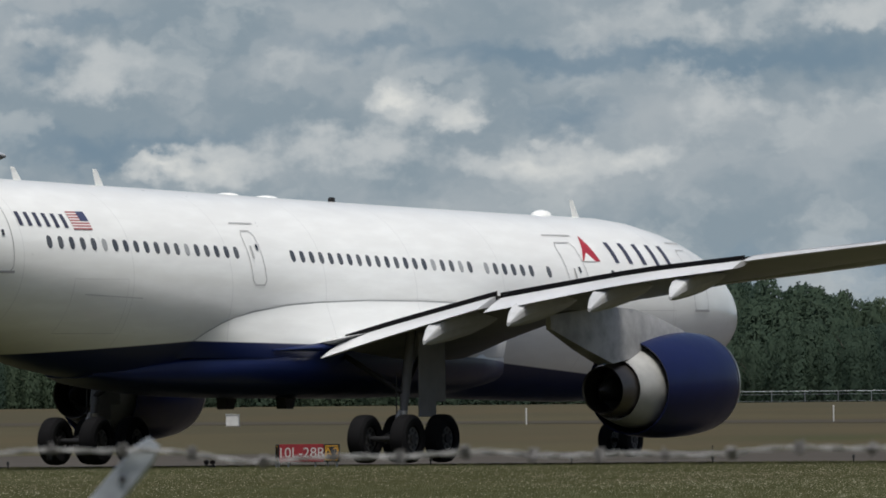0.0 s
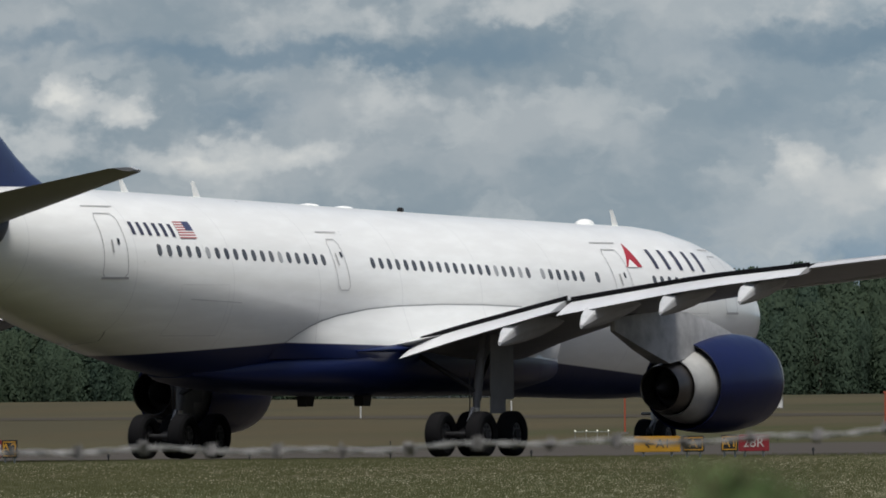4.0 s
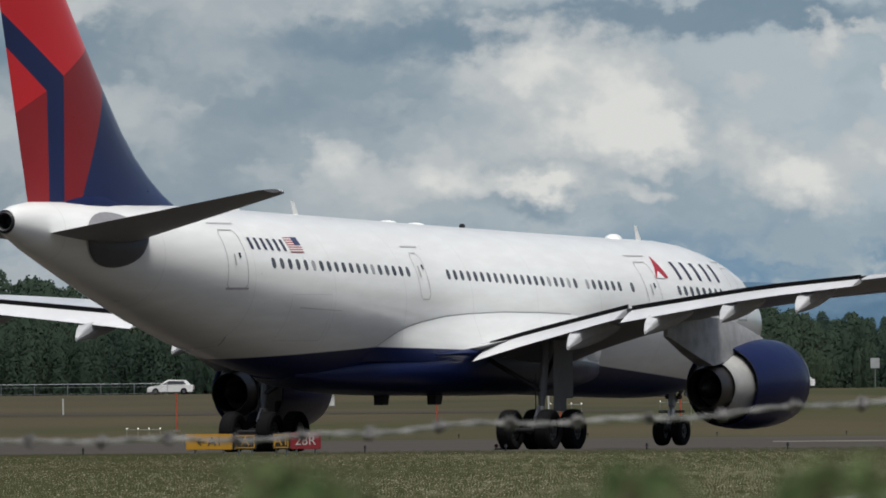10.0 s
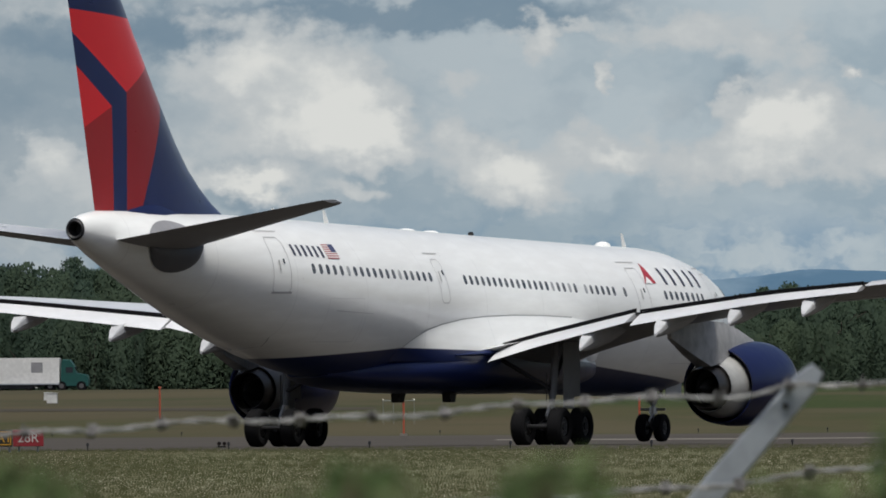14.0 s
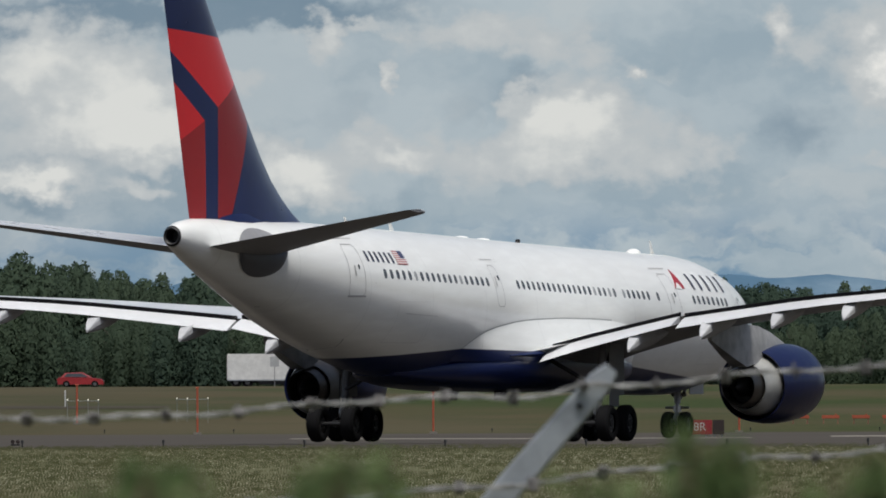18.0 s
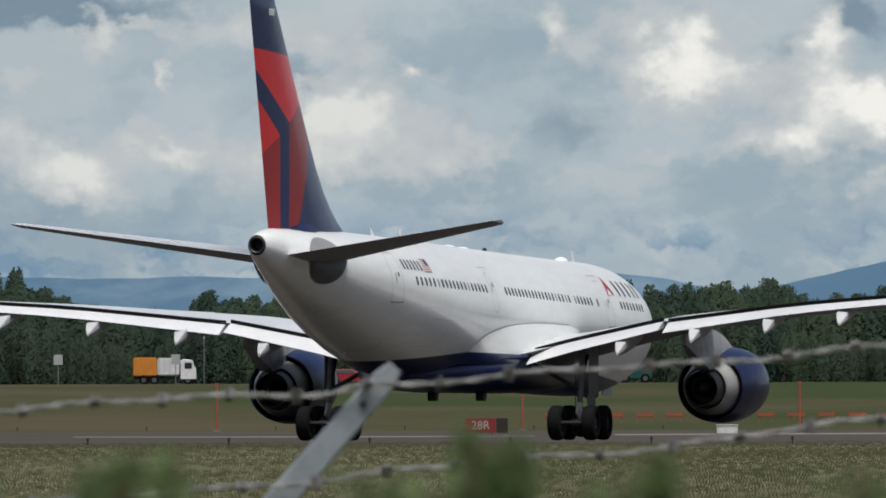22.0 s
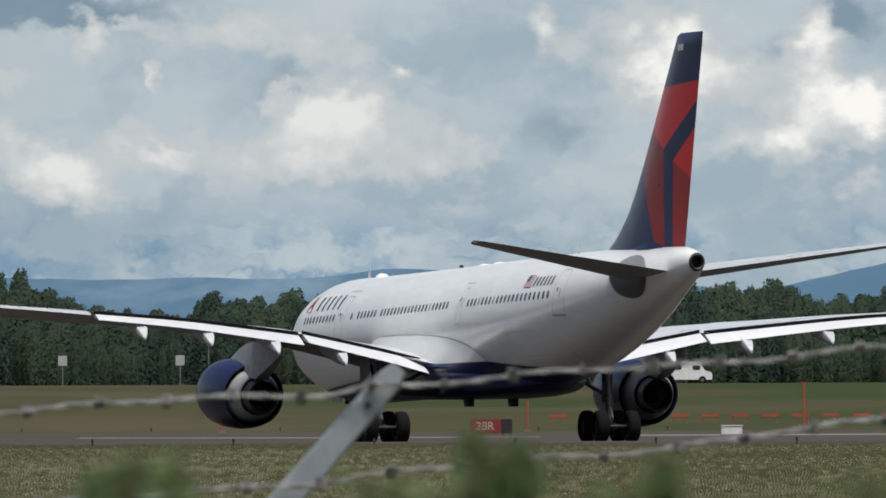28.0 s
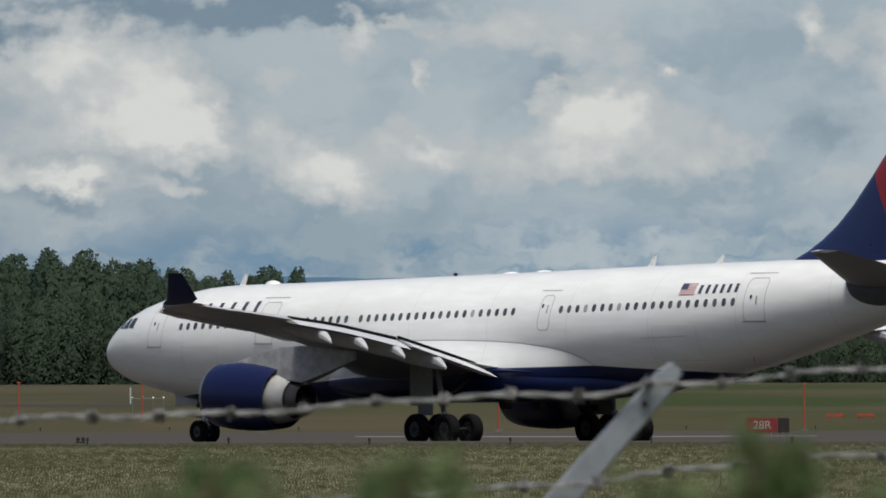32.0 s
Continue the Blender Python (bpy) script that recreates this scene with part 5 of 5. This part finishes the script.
def barbed_wire(line, phase):
    wire = new("barbed_wire")
    rnd = random.Random(int(phase * 10))
    for turn in (0, math.pi):
        bm = bmesh.new()
        rings = []
        x = line[0][0]
        while x < line[-1][0]:
            q = x * 55 + turn
            sag = 0.004 * math.sin(x * 9.0 + phase) + 0.003 * math.sin(x * 23.0)
            c = Vector((x, FENCE_Y + 0.0026 * math.cos(q), along_line(line, x) + sag + 0.0026 * math.sin(q)))
            rings.append([c + Vector((0, 0.0026 * math.cos(a), 0.0026 * math.sin(a))) for a in (0.0, 1.257, 2.513, 3.77, 5.027)])
            x += 0.02
        loft(bm, rings)
        part("strand", bm, m_wire, wire, "weathered grey wire strand", True)
    x = line[0][0] + 0.05
    shared = None
    while x < line[-1][0]:
        sag = 0.004 * math.sin(x * 9.0 + phase) + 0.003 * math.sin(x * 23.0)
        if shared is None:
            bm = bmesh.new()
            for k in range(3):
                o = (k - 1) * 0.004
                tube(bm, (o, -0.009, -0.007), (o, 0.009, 0.007), 0.006, None, 6)
            for a, r in ((0.5, 0.020), (2.2, 0.019), (3.7, 0.020), (5.4, 0.018)):
                tube(bm, (0.004 * math.cos(a), 0, 0), (0.010 * math.cos(a * 2), r * math.cos(a) * 0.6, r * math.sin(a)), 0.0030, 0.0014, 5)
            barb = part("barb", bm, m_barb, wire)
            shared = barb.data
        else:
            barb = new("barb", shared)
            barb.parent = wire
        barb.location = (x, FENCE_Y, along_line(line, x) + sag)
        barb.rotation_euler = (rnd.uniform(0, 6.28), 0, rnd.uniform(-0.3, 0.3))
        x += rnd.uniform(0.118, 0.132)
    return tagged(wire, "weathered two-strand barbed wire on leaning fence arms", "barbed wire", "fence wires")


barbed_wire(TOP_WIRE, 0.7)
barbed_wire(LOW_WIRE, 2.1)


def fence_post(x, z, dx, dz):
    """A steel post whose slanted arm carries the wires; x, z: the arm's tip."""
    post = new("fence_post")
    post.location = (x, FENCE_Y + 0.03, z)
    foot = Vector((dx, 0.0, dz))
    side = Vector((dz, 0, -dx)).normalized()
    ahead = Vector((0, 1, 0))
    tip = foot * (-0.02)
    bm = bmesh.new()
    rings = []
    for p, w in ((tip, 0.014), (foot * 0.03, 0.023), (foot * 0.4, 0.0255), (foot, 0.0255)):
        # folded channel: face plate with two turned flanges
        rings.append([p - side * w, p - side * w - ahead * 0.012, p - side * (w - 0.004) - ahead * 0.016, p + side * (w - 0.004) - ahead * 0.016, p + side * w - ahead * 0.012, p + side * w, p + side * (w - 0.003), p - side * (w - 0.003)])
    loft(bm, rings)
    bmesh.ops.recalc_face_normals(bm, faces=bm.faces[:])
    part("arm", bm, m_zinc, post, "slanted galvanised steel arm")
    ground_at = 0.9 - z
    part("upright", tubes((foot + Vector((0, 0.02, 0.03)), (foot.x, 0.02, ground_at), 0.03), sides=16), m_zinc, post, "round galvanised post", True)
    part("arm_cup", tubes((foot + Vector((0, 0.02, 0.05)), foot + Vector((0, 0.02, -0.05)), 0.036), sides=16), m_zinc, post, "", True)
    for f in (0.12, 0.52, 0.9):
        p = foot * f
        part("wire_clip", tubes((p - ahead * 0.022, p - ahead * 0.012, 0.006), sides=8), m_dark, post)
    return tagged(post, "galvanised fence post with slanted barbed-wire arm", "fence post", "fence posts")


for px_, pz in ((-6.35, 2.32), (-3.262, 2.352), (-0.178, 2.443), (2.9, 2.66)):
    fence_post(px_ - 0.007, pz - 0.012, -0.415, -0.475)


# ---- weeds before the fence ----
def weed(seed, spread, high, leaves):
    rnd = random.Random(seed)
    plant = new("weed")
    bm = bmesh.new()
    tips = []
    for k in range(5):
        a = rnd.uniform(0, 6.28)
        tip = Vector((spread * 0.36 * math.cos(a), spread * 0.36 * math.sin(a), high - rnd.uniform(0.0, 0.022)))
        tube(bm, (0, 0, -0.02), tip, 0.005, 0.002, 6)
        tips.append(tip)
    part("stem", bm, m_stem, plant)
    verts, faces = [], []
    for tip in tips:
        for i in range(leaves):
            f = rnd.random() ** 1.5
            c = tip + Vector((rnd.gauss(0, spread * 0.14 + 0.02 * f), rnd.gauss(0, spread * 0.2), -0.16 * f))
            q = Euler((rnd.uniform(-1.3, 1.3), rnd.uniform(-1.3, 1.3), rnd.uniform(0, 6.28))).to_matrix()
            s = rnd.uniform(0.004, 0.010)
            base = len(verts)
            verts += [c + q @ Vector(v) * s for v in ((-1, 0, 0), (0, -0.45, 0.1), (1.2, 0, 0), (0, 0.45, 0.1))]
            faces.append((base, base + 1, base + 2, base + 3))
    me = bpy.data.meshes.new("foliage")
    me.from_pydata(verts, [], faces)
    me.materials.append(m_weed)
    leaf = new("foliage", me)
    leaf.parent = plant
    return tagged(plant, "tall leafy green weed growing before the fence", "weed", "weeds by the fence")


m_stem = plain("weed_stem", (0.10, 0.075, 0.04), 0.8)
WEED_FAR = 5.0
# offset and top height as they would lie on the fence line, spread in metres, leaves on each stem
for k, (x, z, w, leaves) in enumerate(((-2.9, 2.20, 0.05, 30), (-2.3, 2.21, 0.05, 30), (-1.72, 2.285, 0.035, 36), (-1.60, 2.29, 0.045, 40), (-1.08, 2.262, 0.05, 34), (-1.02, 2.245, 0.04, 30), (-0.72, 2.282, 0.045, 36), (-0.65, 2.29, 0.04, 38), (-0.19, 2.245, 0.04, 26),
                                       (0.00, 2.332, 0.028, 70), (0.02, 2.30, 0.034, 50), (0.19, 2.255, 0.035, 34), (0.275, 2.285, 0.014, 40), (0.62, 2.24, 0.045, 30), (0.75, 2.26, 0.04, 30), (1.1, 2.27, 0.05, 30))):
    top = EYE[2] + (z - EYE[2]) * WEED_FAR / 20
    plant = weed(40 + k, w, top - 0.9, leaves)
    plant.location = (x * WEED_FAR / 20, WEED_FAR + 0.12 * (k % 3), 0.9)


# ---- meadow: blades and flowers ----
def scatter(name, count, near, far, size, material, label, seed, clump, high):
    rnd = np.random.RandomState(seed)
    y = near + (far - near) * rnd.rand(count * 3) ** 0.8
    b = np.radians(-11.5 + 14.5 * rnd.rand(count * 3))
    x = y * np.tan(b)
    loose = rnd.rand(count * 3)
    keep = [0.9 * (lo - 0.5) + noise.noise((px * clump, py * clump * 0.35, seed)) + 0.35 * noise.noise((px * clump * 4, py * clump, seed + 5.0)) > (0.02 if high else -0.25) for px, py, lo in zip(x, y, loose)]
    x, y = x[keep][:count], y[keep][:count]
    verts, faces = [], []
    for px, py, r, q, hh in zip(x, y, rnd.rand(len(x)), rnd.rand(len(x)), rnd.rand(len(x))):
        z = ground_z(py)
        s = size * (0.6 + 0.8 * r)
        base = len(verts)
        if high:
            zz = z + 0.03 + 0.09 * hh
            verts += [(px - s, py, zz), (px, py - s, zz - 0.3 * s), (px + s, py, zz), (px, py + s, zz + 0.6 * s)]
            faces.append((base, base + 1, base + 2, base + 3))
        else:
            t = 0.03 + 0.06 * hh
            for k in range(3):
                o = (k - 1) * 0.05 + 0.04 * q
                verts += [(px + o - s, py, z - 0.01), (px + o + s, py, z - 0.01), (px + o + (q - 0.5) * 0.1, py + 0.02, z + t)]
                faces.append((base + 3 * k, base + 3 * k + 1, base + 3 * k + 2))
    me = bpy.data.meshes.new(name)
    me.from_pydata(verts, [], faces)
    # blades and heads are lit from all around, as the turf is
    me.shade_smooth()
    me.normals_split_custom_set_from_vertices([(0.0, -0.25, 0.97)] * len(verts))
    me.materials.append(material)
    tagged(new(name, me), label, name.replace("_", " "), kind="stuff")


m_blade = foliage("grass_blades", (0.045, 0.052, 0.020), (0.095, 0.092, 0.046))
m_clover = foliage("clover_heads", (0.15, 0.145, 0.09), (0.48, 0.46, 0.37))
scatter("grass_blades", 45000, 140, 322, 0.011, m_blade, "short mown grass blades", 3, 0.08, False)
scatter("clover_flowers", 30000, 142, 290, 0.011, m_clover, "white clover heads in the mown grass", 4, 0.11, True)


# ---- traffic on the far road ----
def box_part(name, lo, hi, mat, parent, bevel=0.05, label=""):
    return part(name, boxed((lo, hi), bevel=bevel), mat, parent, label)


def road_wheels(parent, xs, half, r=0.36):
    for x in xs:
        for y in (-half, half):
            w = part("wheel", tubes(((x, y - 0.12, r), (x, y + 0.12, r), r), sides=18), m_black, parent, "", True)
            part("hub_cap", tubes(((x, y - 0.13, r), (x, y + 0.13, r), r * 0.5), sides=12), m_hub, w)


def body_shell(parent, name, profile, half, mat, taper=0.12, label=""):
    """A car body from its side profile of (x, z) points, narrowed towards the roof."""
    bm = bmesh.new()
    zs = [z for _, z in profile]
    lo, hi = min(zs), max(zs)
    rings = [[Vector((x, s * half * (1 - taper * (z - lo) / (hi - lo)), z)) for x, z in profile] for s in (-1, -0.92, 0.92, 1)]
    for k in (0, 3):
        c = Vector((sum(p[0] for p in profile) / len(profile), 0, (lo + hi) / 2))
        rings[k] = [Vector((c.x + (p.x - c.x) * 0.97, p.y, c.z + (p.z - c.z) * 0.95)) for p in rings[k]]
    loft(bm, rings)
    bmesh.ops.recalc_face_normals(bm, faces=bm.faces[:])
    return part(name, bm, mat, parent, label, True)


def car(paint, label):
    c = new("car")
    shell = body_shell(c, "body", [(-2.2, 0.28), (-2.25, 0.75), (-2.1, 0.95), (-1.5, 1.0), (1.0, 0.92), (1.9, 0.82), (2.2, 0.62), (2.2, 0.28)], 0.88, paint, 0.06)
    body_shell(c, "cabin", [(-1.9, 0.96), (-1.45, 1.42), (0.2, 1.45), (1.05, 0.93)], 0.80, paint, 0.25)
    for s in (-1, 1):
        bm = bmesh.new()
        loft(bm, [[Vector((x, s * (y0 + o), z)) for x, y0, z in ((-1.55, 0.80, 1.02), (-1.30, 0.665, 1.34), (0.12, 0.655, 1.36), (0.72, 0.80, 1.0))] for o in (0.0, 0.015)])
        bmesh.ops.recalc_face_normals(bm, faces=bm.faces[:])
        part("side_window", bm, m_glass, shell)
    for y in (-0.6, 0.6):
        box_part("headlight", (2.12, y - 0.18, 0.58), (2.22, y + 0.18, 0.72), m_hub, shell, 0.02)
        box_part("tail_light", (-2.27, y - 0.16, 0.68), (-2.2, y + 0.16, 0.85), m_signred, shell, 0.02)
    box_part("bumper", (-2.3, -0.82, 0.3), (-2.2, 0.82, 0.5), m_dark, shell, 0.03)
    road_wheels(c, (-1.35, 1.38), 0.80, 0.33)
    return tagged(c, label, "car")


def van(paint):
    c = new("van")
    shell = body_shell(c, "body", [(-2.6, 0.35), (-2.62, 1.9), (-2.5, 2.08), (1.0, 2.1), (1.55, 1.85), (1.95, 1.25), (2.5, 1.12), (2.65, 0.8), (2.6, 0.35)], 0.98, paint, 0.08)
    for s in (-1, 1):
        box_part("side_window", (0.75, s * 0.93 - 0.02, 1.3), (1.5, s * 0.93 + 0.02, 1.75), m_glass, shell, 0.05)
        for a in (-2.3, -1.2):
            box_part("rear_side_window", (a, s * 0.925 - 0.02, 1.32), (a + 0.9, s * 0.925 + 0.02, 1.78), m_glass, shell, 0.05)
    box_part("rear_window", (-2.66, -0.7, 1.3), (-2.6, 0.7, 1.8), m_glass, shell, 0.02)
    box_part("roof_rack", (-2.0, -0.7, 2.12), (0.4, 0.7, 2.2), m_zinc, shell, 0.02)
    box_part("bumper", (2.55, -0.9, 0.35), (2.72, 0.9, 0.6), m_dark, shell, 0.04)
    road_wheels(c, (-1.6, 1.7), 0.88)
    return tagged(c, "white panel van with dark windows on the far road", "van")


def box_truck():
    c = new("truck")
    cab = body_shell(c, "cab", [(1.6, 0.5), (1.6, 2.3), (1.9, 2.45), (2.7, 2.35), (3.05, 1.5), (3.1, 0.5)], 1.05, m_van, 0.05, "white cab")
    box_part("windscreen", (2.78, -0.85, 1.45), (2.98, 0.85, 2.15), m_glass, cab, 0.05)
    for s in (-1, 1):
        box_part("side_window", (2.0, s * 1.02 - 0.02, 1.5), (2.7, s * 1.02 + 0.02, 2.1), m_glass, cab, 0.04)
    box_part("chassis", (-2.9, -0.5, 0.55), (2.9, 0.5, 0.8), m_dark, c, 0.03)
    tank = box_part("white_body", (-0.6, -1.1, 0.85), (1.5, 1.1, 2.55), m_van, c, 0.12, "white tank body")
    for k in range(4):
        box_part("rib", (-0.45 + 0.5 * k, -1.14, 0.95), (-0.37 + 0.5 * k, 1.14, 2.5), m_box, tank, 0.02)
    hopper = box_part("hopper", (-2.9, -1.12, 0.8), (-0.65, 1.12, 2.6), m_amber, c, 0.1, "orange rear hopper")
    box_part("hatch", (-2.96, -0.8, 1.2), (-2.88, 0.8, 2.2), m_dark, hopper, 0.03)
    road_wheels(c, (-1.9, -0.9, 2.3), 0.9, 0.45)
    return tagged(c, "white service truck with orange rear hopper on the far road", "truck")


def semi():
    c = new("semi_truck")
    t = box_part("trailer", (-7.0, -1.25, 0.62), (4.3, 1.25, 3.15), m_van, c, 0.06, "long plain white box trailer")
    for s in (-1, 1):
        box_part("painted_panel", (1.6, s * 1.262 - 0.006, 1.75), (2.7, s * 1.262 + 0.006, 2.72), m_tailgrey, t, 0.003, "small dark grey panel on the trailer side")
        box_part("side_rail", (-7.0, s * 1.26 - 0.02, 0.58), (4.3, s * 1.26 + 0.02, 0.70), m_zinc, t, 0.01)
        box_part("side_skirt", (-4.0, s * 1.1 - 0.02, 0.22), (1.8, s * 1.1 + 0.02, 0.6), m_dark, t, 0.02)
    box_part("rear_door", (-7.06, -1.15, 0.7), (-7.0, 1.15, 3.05), m_box, t, 0.02)
    box_part("chassis", (-6.8, -0.5, 0.36), (6.7, 0.5, 0.6), m_dark, c, 0.03)
    cab = body_shell(c, "cab", [(4.42, 0.4), (4.42, 2.6), (4.6, 3.0), (5.3, 2.95), (5.7, 2.35), (5.9, 1.7), (6.9, 1.5), (7.05, 1.2), (7.05, 0.4)], 1.15, m_teal, 0.06, "dark green tractor cab")
    for s in (-1, 1):
        box_part("side_window", (4.9, s * 1.11 - 0.02, 1.7), (5.6, s * 1.11 + 0.02, 2.25), m_glass, cab, 0.04)
    box_part("windscreen", (5.62, -0.95, 1.8), (5.84, 0.95, 2.3), m_glass, cab, 0.05)
    road_wheels(c, (-6.2, -5.1, 3.4, 4.5, 6.4), 1.05, 0.46)
    return tagged(c, "white box trailer with dark green tractor on the far road", "truck")


m_van = plain("white_vehicle_paint", (0.72, 0.72, 0.70), 0.35)
m_amber = plain("orange_vehicle_paint", (0.65, 0.24, 0.03), 0.45)
m_teal = plain("dark_green_vehicle_paint", (0.008, 0.07, 0.06), 0.35)
m_carred = plain("red_car_paint", (0.28, 0.018, 0.02), 0.3)
m_cardark = plain("dark_grey_car_paint", (0.035, 0.037, 0.042), 0.3)
ROAD = 1070.0
# thing, distance, time and bearing at which it is known, metres a second to the right
TRAFFIC = [(semi(), ROAD, 14.0, -4.606, 11.77), (box_truck(), ROAD, 22.0, -1.69, 11.9), (car(m_carred, "red saloon car on the far road"), ROAD, 19.0, -2.60, 11.6), (van(m_van), ROAD, 23.5, -1.92, 11.9),
           (car(m_cardark, "dark grey car on the far road"), ROAD, 25.0, -2.12, 11.8), 
           (car(m_van, "white car on the far road"), ROAD + 4, 9.0, -5.80, -14.2), (car(m_van, "white car on the far road"), ROAD + 4, 10.0, -5.23, -14.4), (car(m_van, "white car on the far road"), ROAD + 4, 13.0, -3.97, -12.0)]


woods()
PLANE = aircraft()


# ---- what moves ----
AIRCRAFT_WAY = [
    (0, -49.33, 320.56, 0.612, 21.86),
    (0.5, -48.25, 323.29, 0.591, 21.89),
    (1, -47.09, 326.12, 0.590, 21.78),
    (1.5, -45.96, 328.95, 0.569, 21.81),
    (2, -44.86, 331.80, 0.531, 21.84),
    (2.5, -43.73, 334.64, 0.488, 21.83),
    (3, -42.61, 337.52, 0.466, 21.80),
    (3.5, -41.46, 340.41, 0.438, 21.79),
    (4, -40.33, 343.32, 0.439, 21.73),
    (4.5, -39.25, 346.25, 0.430, 21.63),
    (6.5, -34.73, 358.39, 0.351, 21.59),
    (7, -33.57, 361.41, 0.354, 21.62),
    (7.5, -32.43, 364.39, 0.330, 21.59),
    (8, -31.27, 367.37, 0.308, 21.57),
    (8.5, -30.18, 370.29, 0.288, 21.58),
    (9, -29.04, 373.27, 0.269, 21.56),
    (9.5, -27.86, 376.28, 0.243, 21.46),
    (10, -26.72, 379.27, 0.210, 21.33),
    (10.5, -25.61, 382.24, 0.196, 21.26),
    (11, -24.46, 385.20, 0.186, 21.20),
    (11.5, -23.36, 388.14, 0.185, 21.17),
    (12, -22.21, 391.10, 0.155, 21.10),
    (12.5, -21.12, 394.01, 0.139, 21.01),
    (13, -20.00, 396.94, 0.114, 20.88),
    (13.5, -18.92, 399.87, 0.110, 20.77),
    (14, -17.82, 402.84, 0.095, 20.69),
    (14.5, -16.72, 405.83, 0.083, 20.63),
    (16.5, -12.29, 418.14, 0.057, 20.61),
    (17, -11.19, 421.18, 0.058, 20.51),
    (17.5, -10.13, 424.17, 0.057, 20.37),
    (18, -9.03, 427.14, 0.055, 20.25),
    (18.5, -7.97, 430.04, 0.039, 20.11),
    (19, -6.92, 432.90, 0.031, 19.77),
    (19.5, -5.95, 435.72, 0.018, 19.27),
    (20, -4.99, 438.51, -0.007, 18.75),
    (20.5, -4.05, 441.32, -0.038, 18.04),
    (21, -3.19, 444.11, -0.065, 17.09),
    (21.5, -2.34, 446.90, -0.091, 15.87),
    (22, -1.56, 449.69, -0.109, 14.51),
    (22.5, -0.84, 452.52, -0.125, 12.96),
    (23, -0.22, 455.37, -0.134, 11.23),
    (23.5, 0.26, 458.26, -0.159, 9.28),
    (24, 0.66, 461.23, -0.195, 7.12),
    (24.5, 1.04, 464.31, -0.230, 4.71),
    (25, 1.31, 467.43, -0.258, 2.24),
    (25.5, 1.37, 470.53, -0.273, -0.83),
    (27.5, 0.35, 482.68, -0.392, -13.22),
    (28, -0.30, 485.53, -0.397, -16.58),
    (28.5, -1.14, 488.28, -0.399, -20.16),
    (29, -2.16, 490.97, -0.433, -23.69),
    (29.5, -3.28, 493.56, -0.480, -27.21),
    (30, -4.58, 496.07, -0.513, -30.66),
    (30.5, -6.05, 498.50, -0.544, -34.07),
    (31, -7.69, 500.85, -0.555, -37.43),
    (31.5, -9.47, 503.14, -0.571, -40.57),
    (32, -11.33, 505.34, -0.580, -43.63),
]


def rolled(t):
    """Metres that the aircraft has rolled by t seconds."""
    far = 0.0
    for (ta, xa, ya, *_), (tb, xb, yb, *_) in zip(AIRCRAFT_WAY, AIRCRAFT_WAY[1:]):
        if t <= ta:
            break
        far += math.hypot(xb - xa, yb - ya) * (min(t, tb) - ta) / (tb - ta)
    return far


def motions():
    walk(PLANE, [(t, pose(x, y, z, 0, 0, 90 - heading)) for t, x, y, z, heading in AIRCRAFT_WAY])
    walk(SKY, [(0.0, pose(0, 0, 0, 0, 0, -0.20)), (32.0, pose(0, 0, 0, 0, 0, 0.20))])
    way = [(0.1 * k, rolled(0.1 * k)) for k in range(321)]
    for hub, radius in WHEELS:
        x, y, z = hub.location
        walk(hub, [(t, pose(x, y, z, 0, math.degrees(d / radius), 0)) for t, d in way])
    for thing, far, t0, b0, speed in TRAFFIC:
        rows = []
        for t in (0.0, 8.0, 16.0, 24.0, 32.0):
            x = far * math.tan(radians(b0)) + speed * (t - t0)
            rows.append((t, pose(x, far, ground_z(far) + 0.03, 0, 0, 0 if speed > 0 else 180)))
        walk(thing, rows)


motions()
